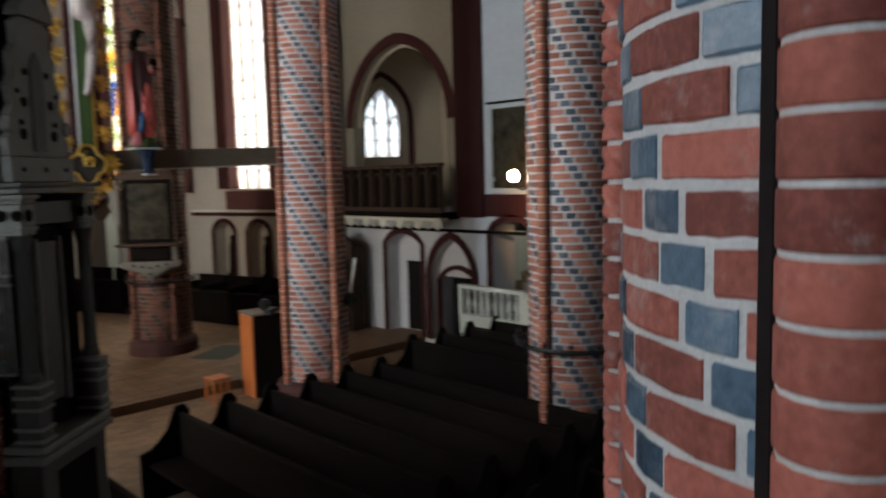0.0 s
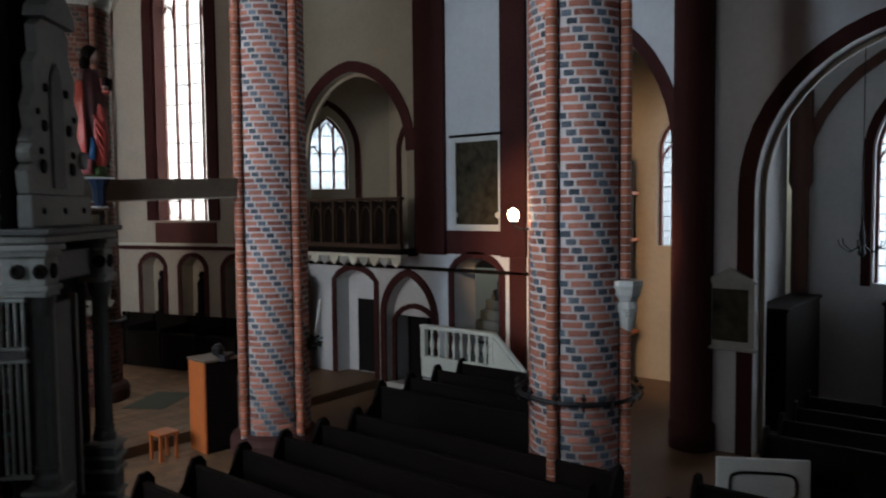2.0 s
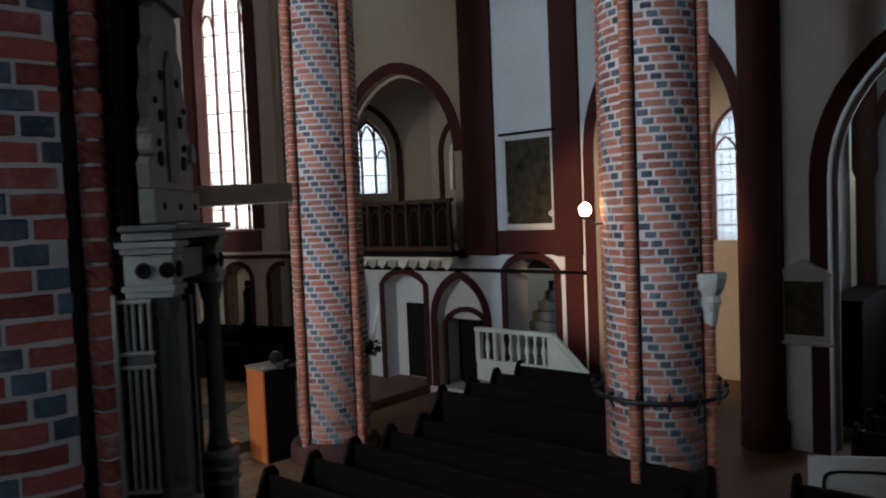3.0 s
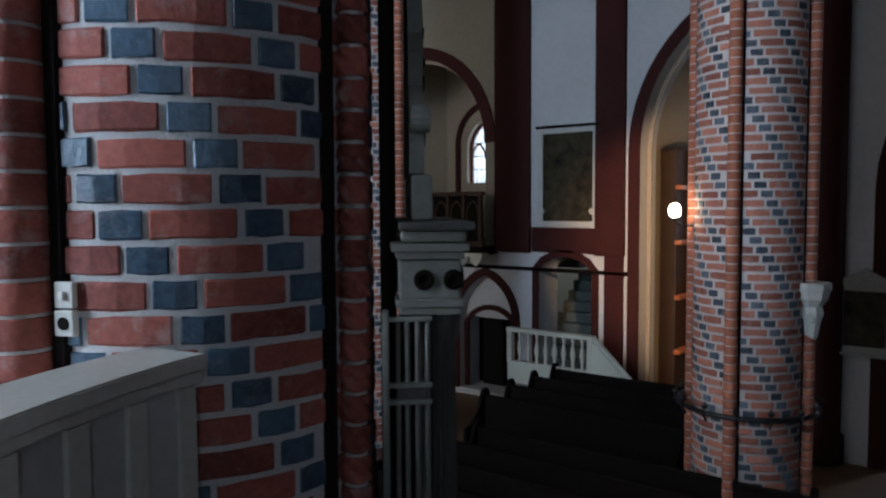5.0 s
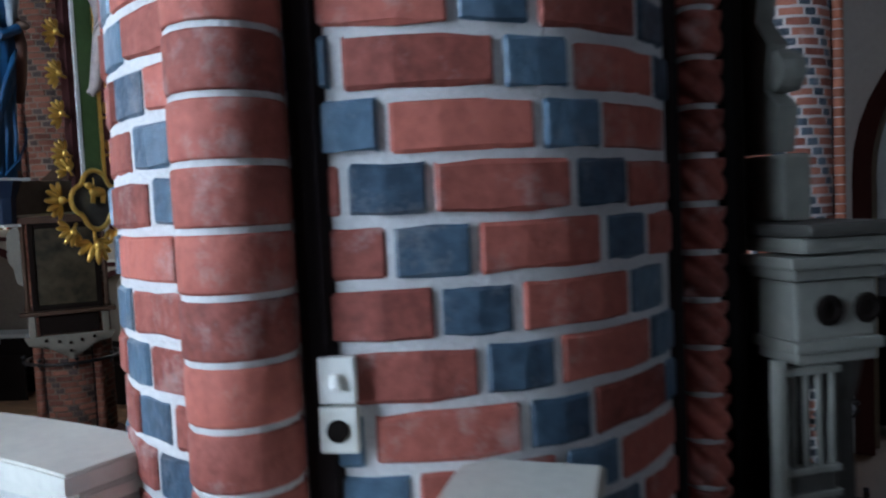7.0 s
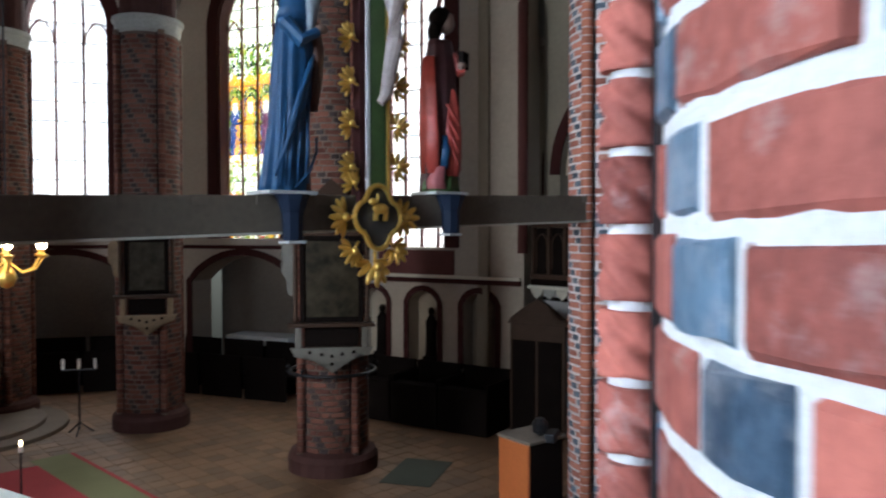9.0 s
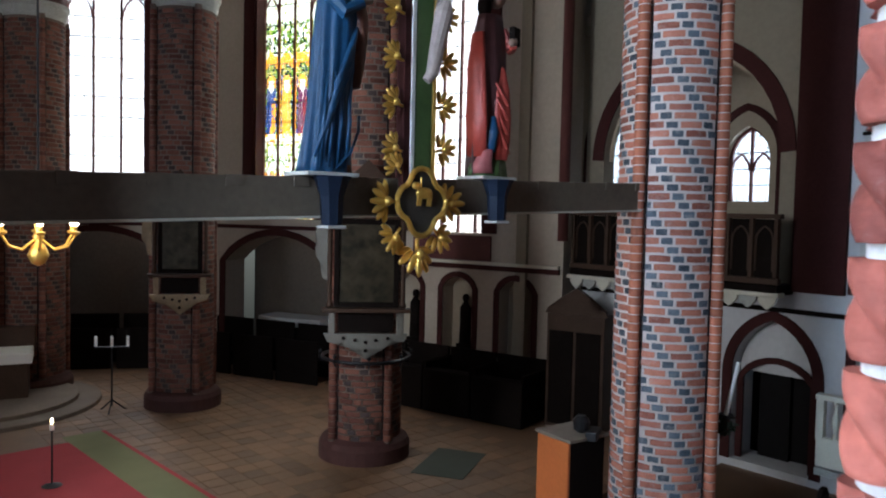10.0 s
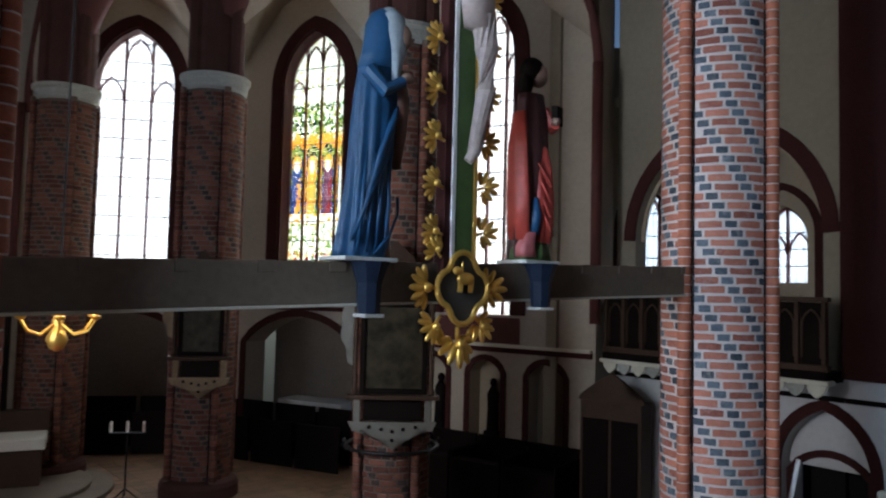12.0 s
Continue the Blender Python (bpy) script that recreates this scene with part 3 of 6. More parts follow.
def shaft_mesh(name, material, twisted, radius, course):
    bm = bmesh.new()
    seg = 16 if not twisted else 42 if course > 0.1 else 24
    steps = [i / (14 if course > 0.1 else 7) for i in range(15 if course > 0.1 else 8)] if twisted else (0, 0.06, 0.5, 0.94, 1)
    lay = len(steps) - 1
    h = course - (0.014 if twisted else 0.011)
    rings = []
    for k in range(lay + 1):
        f = steps[k]
        ring = []
        for i in range(seg):
            a = 2 * math.pi * i / seg
            r = radius
            if twisted:
                r = radius * (1 - 0.26 * (0.5 + 0.5 * math.cos(4 * a + 3.2 * math.pi * f)) ** 2)
            if k in (0, lay) and not twisted:
                r -= 0.0025
            ring.append(bm.verts.new((r * math.cos(a), r * math.sin(a), -h / 2 + h * f)))
        rings.append(ring)
    for a, b in zip(rings, rings[1:]):
        for i in range(seg):
            j = (i + 1) % seg
            bm.faces.new((a[i], a[j], b[j], b[i]))
    bm.faces.new(rings[0][::-1])
    bm.faces.new(rings[-1])
    for f in bm.faces:
        f.smooth = len(f.verts) == 4
    me = bpy.data.meshes.new(name)
    bm.to_mesh(me)
    bm.free()
    me.materials.append(material)
    return me


class Kit:
    """The bricks of pillars of one size."""

    def __init__(self, radius, course, shaft, rope, rope_out, units, hollow, shaft_material, gap, red=None, mortar=None, split=0.67, step=0.2, glazed=None):
        joint = gap / 2 / radius
        self.step = step
        sf, hf = split / 2, (1 - split) / 2
        red, self.mortar = red or RED, mortar or MORTAR
        self.units, self.hollow = units, hollow
        UNIT = self.unit = 2 * math.pi / units
        self.radius, self.course, self.shaft, self.rope, self.rope_out = radius, course, shaft, rope, rope_out
        self.stretch = [brick_mesh("brick", -UNIT * sf + joint, UNIT * sf - joint, course - gap, red, 3, 0.0028 + 0.0005 * k, radius) for k in range(6)]
        self.header = [brick_mesh("header", -UNIT * hf + joint, UNIT * hf - joint, course - gap, glazed or GLAZED, 2, 0.0026 + 0.0006 * k, radius) for k in range(4)]
        self.red_header = brick_mesh("header", -UNIT * hf + joint, UNIT * hf - joint, course - gap, red, 2, 0.003, radius)
        self.dark_header = brick_mesh("header", -UNIT * hf + joint, UNIT * hf - joint, course - gap, DIM_HEADER, 2, 0.003, radius)
        self.shaft_brick = shaft_mesh("shaft_brick", shaft_material, False, shaft, course)
        self.rope_brick = shaft_mesh("rope_brick", red, True, rope, course)


NEAR_KIT = Kit(0.66, 0.1035, 0.095, 0.054, 0.05, 10, 0.034, RED, 0.019, None, None, 0.65, 0.1764)
FAR_KIT = Kit(0.565, 0.0925, 0.066, 0.07, 0.04, 9, 0.012, ORANGE_BRICK, 0.027, FAR_RED, PINK_MORTAR, 0.64, 0.153, DULL_GLAZED)
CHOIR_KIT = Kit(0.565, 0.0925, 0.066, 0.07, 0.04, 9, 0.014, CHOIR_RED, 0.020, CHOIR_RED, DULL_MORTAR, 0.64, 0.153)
PIECES = []


def mesh_join(name, items, parent, kind="stuff", label=""):
    """Joins (mesh, pose) pairs into one mesh."""
    verts, faces, mats, order, smooth = [], [], [], [], []
    cache = {}
    for me, m in items:
        if me.name not in cache:
            cache[me.name] = ([v.co.copy() for v in me.vertices], [(list(p.vertices), p.use_smooth) for p in me.polygons], me.materials[0])
        vs, fs, mt = cache[me.name]
        if mt not in order:
            order.append(mt)
        k = len(verts)
        verts += [m @ v for v in vs]
        for f, s in fs:
            faces.append([i + k for i in f])
            mats.append(order.index(mt))
            smooth.append(s)
    me = bpy.data.meshes.new(name)
    me.from_pydata(verts, [], faces)
    for mt in order:
        me.materials.append(mt)
    me.polygons.foreach_set("material_index", mats)
    me.polygons.foreach_set("use_smooth", smooth)
    ob = new(name, me)
    ob.parent = parent
    return tagged(ob, label, kind=kind)


def pillar(cx, cy, z0, z1, face, span, zone, label, kit, start=0.0, turn=0.0, lift=0.0, rope=(96, 270), cap=True):
    """A round brick pillar with four shafts. face, span: degrees round which single bricks stand; zone: their heights."""
    shafts = (0, 96, 180, 270) if rope else (0, 90, 180, 270)
    R, COURSE, UNIT = kit.radius, kit.course, kit.unit
    rng = random.Random(int(cx * 100) * 1000 + int(cy * 100))
    p = thing("pillar", label, "pillar", "brick pillars", "structure", (cx, cy, 0), turn)
    part("mortar_core", lathe([(R - 0.007, z0), (R - 0.007, z1)], (0, 0, 0), 48), kit.mortar, p, "rough lime mortar core", smooth=True)
    part("plinth", lathe([(R + 0.15, z0), (R + 0.15, z0 + 0.22), (R + 0.13, z0 + 0.26), (R + 0.11, z0 + 0.30), (R - 0.02, z0 + 0.36)], (0, 0, 0), 32), PLINTH_BRICK, p)
    if cap:
        part("capital", lathe([(R + 0.0, z1 - 0.25), (R + 0.03, z1 - 0.2), (R + 0.05, z1 - 0.05), (R + 0.09, z1), (R + 0.09, z1 + 0.06)], (0, 0, 0), 32), STONE, p, "grey stone capital ring")
    for deg in shafts:
        a = math.radians(deg)
        sr, out = (kit.rope * 0.73, kit.rope_out) if deg in rope else (kit.shaft - 0.004, 0.035)
        bm = lathe([(sr, z0 + 0.3), (sr, z1 - 0.2)], ((R + out) * math.cos(a), (R + out) * math.sin(a), 0), 14)
        part("shaft_core", bm, kit.mortar, p, smooth=True)
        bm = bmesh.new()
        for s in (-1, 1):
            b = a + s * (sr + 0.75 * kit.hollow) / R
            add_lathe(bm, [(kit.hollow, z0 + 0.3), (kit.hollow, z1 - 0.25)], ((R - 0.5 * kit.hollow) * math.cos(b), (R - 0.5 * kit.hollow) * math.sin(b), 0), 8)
        part("shaft_hollow", bm, HOLLOW, p, "hollow moulding beside the shaft, shadow in its black colour")
    rest = []
    n = int((z1 - 0.25 - z0 - 0.34) / COURSE)
    for c in range(n):
        z = z0 + 0.34 + lift + (c + 0.5) * COURSE
        for k in range(kit.units):
            for piece in (0, 1):
                a = start - c * kit.step * UNIT + k * UNIT + (0 if piece == 0 else UNIT / 2) + rng.uniform(-0.006, 0.006)
                deg = math.degrees(a) % 360
                gap = min(abs((deg - s + 180) % 360 - 180) for s in shafts)
                if gap < (6 if piece else 3):
                    continue
                me = rng.choice(kit.header if piece else kit.stretch)
                if piece and kit is CHOIR_KIT:
                    me = kit.red_header if (c + 2 * k) % 5 > 2 else kit.dark_header
                m = Matrix.Translation((0, 0, z + rng.uniform(-0.002, 0.002))) @ Matrix.Rotation(a, 4, "Z") @ Matrix.Diagonal((1 + rng.uniform(-0.004, 0.004), 1 + rng.uniform(-0.004, 0.004), 1, 1))
                near = abs((deg - face + 180) % 360 - 180) < span and zone[0] < z < zone[1]
                if near:
                    PIECES.append((("header" if piece else "brick"), me, p, m))
                else:
                    rest.append((me, m))
        for deg in shafts:
            a = math.radians(deg)
            me, out = (kit.rope_brick, kit.rope_out) if deg in rope else (kit.shaft_brick, 0.035)
            m = Matrix.Translation(((R + out) * math.cos(a), (R + out) * math.sin(a), z)) @ Matrix.Rotation(a + c * 0.0, 4, "Z")
            if zone[0] < z < zone[1] and abs((deg - face + 180) % 360 - 180) < span + 40:
                PIECES.append(("shaft_brick", me, p, m))
            else:
                rest.append((me, m))
    mesh_join("brickwork", rest, p)
    return p


PILLAR_LABEL = "round red brick pillar with spiralling dark glazed headers"
pillar(0.78, -0.46, 0.0, 8.2, 190, 72, (2.75, 5.25), PILLAR_LABEL + " and roped shafts", NEAR_KIT, 0.054, 9.5, -0.046)
pillar(1.684, -5.746, 0.0, 8.2, 165, 60, (2.75, 5.1), PILLAR_LABEL + " beside the gallery", NEAR_KIT, 0.120, 3.1, -0.047)
pillar(-0.03, 4.62, 0.0, 8.2, 300, 45, (2.9, 5.3), PILLAR_LABEL + " carrying the rood beam", FAR_KIT, 0.0, 0, 0.0, ())
pillar(7.154, 4.594, 0.0, 8.2, 215, 50, (1.5, 5.6), PILLAR_LABEL + " with an iron clamp", FAR_KIT, 0.2, 0, 0.0, ())
pillar(7.407, -0.692, 0.0, 8.2, 205, 50, (1.2, 5.2), PILLAR_LABEL + " ringed by a black iron hoop", FAR_KIT, 0.4, 0, 0.0, ())
pillar(7.65, -6.0, 0.0, 8.2, 0, 0, (0, 0), PILLAR_LABEL, FAR_KIT, 0.0, 0, 0.0, ())
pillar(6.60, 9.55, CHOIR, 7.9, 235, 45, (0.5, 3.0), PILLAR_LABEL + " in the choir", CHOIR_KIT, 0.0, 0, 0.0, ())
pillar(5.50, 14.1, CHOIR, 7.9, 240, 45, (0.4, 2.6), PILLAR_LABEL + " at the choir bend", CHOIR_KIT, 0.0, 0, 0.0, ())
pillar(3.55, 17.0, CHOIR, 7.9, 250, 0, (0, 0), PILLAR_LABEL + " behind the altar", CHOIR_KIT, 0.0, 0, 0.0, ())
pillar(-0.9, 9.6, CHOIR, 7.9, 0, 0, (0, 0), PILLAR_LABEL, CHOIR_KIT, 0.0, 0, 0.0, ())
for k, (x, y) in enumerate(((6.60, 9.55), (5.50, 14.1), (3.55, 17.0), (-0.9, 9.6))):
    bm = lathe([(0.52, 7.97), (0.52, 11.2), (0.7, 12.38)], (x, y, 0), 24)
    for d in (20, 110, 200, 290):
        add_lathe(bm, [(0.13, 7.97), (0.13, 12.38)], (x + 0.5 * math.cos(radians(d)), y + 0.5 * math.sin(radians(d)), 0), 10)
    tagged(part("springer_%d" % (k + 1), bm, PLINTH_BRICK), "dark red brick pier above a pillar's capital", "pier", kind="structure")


# ---- things: shared builders ----
def add_loft(bm, rings, seg=20, slot=0, cap=True):
    """A draped body: rings of (x, y, z, rx, ry, fold depth, folds)."""
    made = []
    for x, y, z, rx, ry, amp, k in rings:
        ring = []
        for i in range(seg):
            a = 2 * math.pi * i / seg
            f = 1 + amp * math.cos(k * a + z * 3)
            ring.append(bm.verts.new((x + rx * f * math.cos(a), y + ry * f * math.sin(a), z)))
        made.append(ring)
    faces = []
    for a, b in zip(made, made[1:]):
        for i in range(seg):
            j = (i + 1) % seg
            faces.append(bm.faces.new((a[i], a[j], b[j], b[i])))
    if cap:
        faces.append(bm.faces.new(made[0][::-1]))
        faces.append(bm.faces.new(made[-1]))
    for f in faces:
        f.material_index = slot
        f.smooth = True
    return bm


def add_ball(bm, c, r, slot=0, seg=12, stretch=(1, 1, 1)):
    made = bmesh.ops.create_uvsphere(bm, u_segments=seg, v_segments=max(6, seg // 2 + 2), radius=r, matrix=Matrix.Translation(c) @ Matrix.Diagonal((*stretch, 1)))
    for f in {f for v in made["verts"] for f in v.link_faces}:
        f.material_index = slot
        f.smooth = True
    return bm


def statue(label, bm, materials, at, turn=0):
    me = bpy.data.meshes.new("statue")
    bm.to_mesh(me)
    bm.free()
    for m in materials:
        me.materials.append(m)
    ob = new("statue", me)
    ob.matrix_world = pose(*at, 0, 0, turn)
    return tagged(ob, label, "statue")


def moved(bm, m):
    bmesh.ops.transform(bm, matrix=m, verts=bm.verts)
    return bm


# ---- rood beam and the figures on it ----
tilt = Matrix.Rotation(math.atan2(-0.175, 5.57), 4, "Y")


def beam_z(x):
    return 4.075 + (x - 3.5) * 0.0314


beam = thing("rood_beam", "long grey-brown painted wooden rood beam with a pale lower edge", "beam")
part("timber", add_box(bmesh.new(), (3.62, 4.69, 4.078), (6.10, 0.26, 0.28), 0, 0.012, tilt), BEAM_PAINT, beam)
part("edge_board", add_box(bmesh.new(), (3.60, 4.55, 3.933), (6.0, 0.035, 0.018), 0, 0.004, tilt), BALUSTER, beam, "pale edge board")
for k in range(12):
    x = 1.0 + 0.5 * k
    part("notch_plate", add_box(bmesh.new(), (x, 4.556, beam_z(x) + 0.105), (0.12, 0.012, 0.075), 0, 0.004, tilt), BEAM_PAINT, beam, "small worn grey-brown plate let into the beam")

for x, mt, lab in ((2.69, DEEP_BLUE, "deep blue"), (4.33, DEEP_BLUE, "deep blue")):
    br = thing("statue_bracket", "%s console with a pale top slab on the beam" % lab, "bracket", "statue brackets", at=(x, 4.61, beam_z(x)))
    part("slab", box((0, 0, 0.155), (0.42 if x < 3 else 0.40, 0.34, 0.028), 0, 0.006), PALE_STONE, br, "pale stone slab")
    part("console", lathe([(0.045, -0.205), (0.075, -0.20), (0.08, -0.15), (0.085, 0.0), (0.12, 0.10), (0.14, 0.14)], (0, -0.14, 0), 8), mt, br)
    part("foot", box((0, -0.14, -0.215), (0.15, 0.15, 0.022), 0, 0.005), PALE_STONE, br, "pale stone foot")

def robe(lean, widths, amp, folds, height, depth=0.72):
    """Rings of a standing robed body; lean and widths run from the feet upwards."""
    n = 22
    out = []
    for k in range(n + 1):
        f = k / n
        i = min(int(f * (len(widths) - 1)), len(widths) - 2)
        g = f * (len(widths) - 1) - i
        w = widths[i] * (1 - g) + widths[i + 1] * g
        x = lean[0] + (lean[1] - lean[0]) * f
        out.append((x, 0, height * f, w, w * depth, amp * (1 - 0.75 * f), folds))
    return out


def folds_on(bm, lines, rad):
    """Raised drapery folds that sweep over a robe."""
    for line in lines:
        add_tube(bm, line, [rad * 0.5] + [rad] * (len(line) - 2) + [rad * 0.4], 6)
    for f in bm.faces:
        f.smooth = True


bm = bmesh.new()
add_loft(bm, robe((0.02, 0.13), (0.195, 0.175, 0.16, 0.16, 0.17, 0.168, 0.155), 0.11, 11, 1.34), 66, 0)
folds_on(bm, [[(-0.14 + 0.03 * k, -0.13, 0.10 + 0.10 * k), (-0.04 + 0.03 * k, -0.165, 0.40 + 0.10 * k), (0.10 + 0.02 * k, -0.15, 0.66 + 0.10 * k), (0.20 + 0.01 * k, -0.09, 0.82 + 0.08 * k)] for k in range(4)], 0.022)
folds_on(bm, [[(-0.10 + 0.07 * k, -0.14, 0.03), (-0.08 + 0.07 * k, -0.15, 0.35), (-0.04 + 0.06 * k, -0.13, 0.7)] for k in range(4)], 0.018)
add_loft(bm, [(0.13, 0, 1.30, 0.17, 0.125, 0.03, 9), (0.14, 0, 1.40, 0.15, 0.12, 0.02, 9), (0.15, 0.01, 1.50, 0.135, 0.125, 0, 9), (0.15, 0.01, 1.62, 0.125, 0.12, 0, 9), (0.15, 0.01, 1.70, 0.09, 0.09, 0, 9), (0.15, 0.01, 1.74, 0.03, 0.03, 0, 9)], 30, 0)
add_loft(bm, [(0.17, -0.06, 1.16, 0.03, 0.09, 0.1, 5), (0.18, -0.06, 1.28, 0.045, 0.10, 0.08, 5), (0.20, -0.045, 1.42, 0.085, 0.10, 0.03, 5), (0.20, -0.035, 1.56, 0.110, 0.110, 0.02, 5), (0.19, -0.03, 1.68, 0.095, 0.10, 0, 5), (0.18, -0.02, 1.745, 0.04, 0.04, 0, 5)], 24, 1)
add_ball(bm, (0.255, -0.085, 1.54), 0.076, 2, 14, (0.85, 0.9, 1.25))
add_ball(bm, (0.325, -0.11, 1.53), 0.016, 2, 8)
add_loft(bm, [(0.24, -0.05, 0.62, 0.03, 0.06, 0.1, 5), (0.25, -0.06, 0.85, 0.055, 0.07, 0.1, 5), (0.26, -0.06, 1.10, 0.06, 0.075, 0.1, 5), (0.22, -0.05, 1.30, 0.06, 0.07, 0.05, 5)], 16, 4)
add_tube(bm, [(-0.03, -0.10, 1.26), (0.06, -0.17, 1.12), (0.20, -0.18, 1.20)], [0.06, 0.055, 0.04], 10)
add_ball(bm, (0.24, -0.18, 1.23), 0.042, 2, 10, (1.3, 0.8, 0.9))
add_tube(bm, [(0.02, -0.15, 0.02), (0.14, -0.15, 0.14), (0.24, -0.10, 0.30), (0.27, -0.06, 0.42)], 0.011, 6)
for f in bm.faces:
    if f.calc_center_median().y < -0.05 and len(f.verts) == 4 and 0.01 < f.calc_center_median().z < 0.44 and f.calc_center_median().x > 0.10 + 0.30 * f.calc_center_median().z + 0.06:
        f.material_index = 4
statue("carved standing figure in a blue cloak and white veil", bm, [BLUE, VEIL, SKIN, GOLD, UNDER_ROBE], (2.69, 4.61, beam_z(2.69) + 0.17), 0)
bm = bmesh.new()
add_loft(bm, robe((0.0, 0.02), (0.185, 0.175, 0.165, 0.165, 0.175, 0.165, 0.12), 0.11, 9, 1.36), 54, 1)
add_loft(bm, [(0.06, -0.04, 0.14, 0.10, 0.12, 0.10, 6), (0.075, -0.04, 0.30, 0.115, 0.13, 0.12, 6), (0.08, -0.04, 0.5, 0.115, 0.13, 0.13, 6), (0.08, -0.04, 0.72, 0.10, 0.12, 0.12, 6), (0.07, -0.03, 0.90, 0.08, 0.10, 0.08, 6), (0.05, -0.02, 1.0, 0.03, 0.05, 0, 6)], 36, 0)
add_loft(bm, [(-0.12, -0.02, 0.16, 0.06, 0.11, 0.1, 5), (-0.13, -0.02, 0.5, 0.055, 0.11, 0.1, 5), (-0.13, -0.01, 0.9, 0.05, 0.10, 0.1, 5), (-0.11, 0, 1.2, 0.04, 0.07, 0.05, 5)], 20, 0)
folds_on(bm, [[(-0.03 + 0.02 * k, -0.14, 0.78 - 0.12 * k), (0.06, -0.185, 0.62 - 0.12 * k), (0.16, -0.13, 0.56 - 0.12 * k)] for k in range(4)], 0.018)
add_loft(bm, [(-0.10, -0.08, 0.02, 0.09, 0.09, 0.08, 5), (-0.11, -0.08, 0.10, 0.08, 0.09, 0.08, 5), (-0.08, -0.10, 0.22, 0.05, 0.06, 0.05, 5)], 18, 5)
add_loft(bm, [(-0.05, -0.10, 0.20, 0.05, 0.06, 0.08, 5), (-0.03, -0.11, 0.36, 0.045, 0.06, 0.08, 5), (-0.03, -0.11, 0.50, 0.02, 0.03, 0, 5)], 14, 6)
add_loft(bm, [(0.0, -0.02, 0.0, 0.20, 0.145, 0.08, 8), (0.0, -0.02, 0.07, 0.18, 0.14, 0.10, 8), (0.03, -0.01, 0.16, 0.15, 0.12, 0.08, 8)], 36, 3)
add_ball(bm, (0.07, -0.03, 1.53), 0.085, 2, 14, (0.9, 0.95, 1.2))
add_ball(bm, (0.03, 0.01, 1.57), 0.105, 4, 14, (1.05, 1.0, 1.05))
add_ball(bm, (-0.04, 0.01, 1.44), 0.065, 4, 10, (1.0, 1.0, 1.6))
add_tube(bm, [(0.12, -0.04, 1.24), (0.17, -0.12, 1.08), (0.12, -0.18, 1.10)], [0.055, 0.05, 0.035], 8)
add_ball(bm, (0.12, -0.18, 1.13), 0.04, 2)
known = set(bm.faces)
add_box(bm, (0.15, -0.17, 1.18), (0.12, 0.05, 0.15), 20)
for f in bm.faces:
    if f not in known:
        f.material_index = 4
statue("carved standing figure in dark robe and scarlet cloak with a book", bm, [SCARLET, MAROON, SKIN, GREEN, DARK_WOOD, ROSE, BLUE], (4.31, 4.61, beam_z(4.33) + 0.17), 0)

cross = thing("crucifix", "tall green and red painted crucifix with gilded leaves", "crucifix", at=(3.49, 4.55, 4.1))
part("upright", box((0, 0, 2.0), (0.30, 0.10, 4.0), 0, 0.006), OXBLOOD, cross, "dark red upright")
part("panel", box((0.03, -0.056, 2.0), (0.16, 0.014, 3.9), 0, 0.003), GREEN, cross, "green painted field")
for s in (-1, 1):
    part("border", box((0.03 + s * 0.105, -0.058, 2.0), (0.035, 0.02, 3.9), 0, 0.004), LINEN if s < 0 else GOLD, cross, "pale border strip")
part("crossarm", box((0, 0, 3.1), (1.9, 0.10, 0.30), 0, 0.006), OXBLOOD, cross, "dark red cross arm")


def palmette(size, m):
    """A gilded leaf: ribbed lobes fanned from a stalk."""
    bm = bmesh.new()
    for k in range(-3, 4):
        a = k * 0.48
        l = size * (0.62 - 0.03 * abs(k))
        d = Vector((math.sin(a), 0, math.cos(a)))
        c = d * l * 0.62 + Vector((0, -size * 0.10 * math.cos(k), size * 0.1))
        made = bmesh.ops.create_uvsphere(bm, u_segments=8, v_segments=6, radius=1.0, matrix=Matrix.Translation(c) @ Matrix.Rotation(a, 4, "Y") @ Matrix.Diagonal((size * 0.10, size * 0.07, l * 0.46, 1)))
    add_ball(bm, (0, -size * 0.12, size * 0.22), size * 0.13, 0, 8)
    add_tube(bm, [(0, 0, -size * 0.15), (0, 0, size * 0.15)], size * 0.05, 6)
    for f in bm.faces:
        f.smooth = True
    return moved(bm, m)


def leaf_at(x, z, spin, size):
    return palmette(size, Matrix.Translation((x, -0.05, z)) @ Matrix.Rotation(radians(spin), 4, "Y"))


for z in (0.32, 0.66, 1.0, 1.35, 1.72, 2.1, 2.5):
    part("gilded_leaf", leaf_at(-0.20, z, -75, 0.23), GOLD, cross, "gilded carved leaf")
    part("gilded_leaf", leaf_at(0.20, z + 0.02, 75, 0.23), GOLD, cross, "gilded carved leaf")


def quatrefoil(w, h, n=8):
    pts = []
    for cx, cz, a0 in ((w, 0, -90), (0, h, 0), (-w, 0, 90), (0, -h, 180)):
        for i in range(n + 1):
            a = radians(a0 + 15 + 150 * i / n)
            pts.append((cx + 0.125 * math.cos(a), cz + (0.135 if cz else 0.13) * math.sin(a)))
    return pts


quat = part("medallion", add_prism(bmesh.new(), quatrefoil(0.115, 0.125), Matrix.Translation((0, -0.095, -0.07)), 0.03), EPI_DARK, cross, "dull grey quatrefoil field")
q = quatrefoil(0.115, 0.125)
part("ring", tube([(x, -0.10, z - 0.07) for x, z in q + q[:2]], 0.022, 8), GOLD, quat, "gilded quatrefoil ring")
bm = bmesh.new()
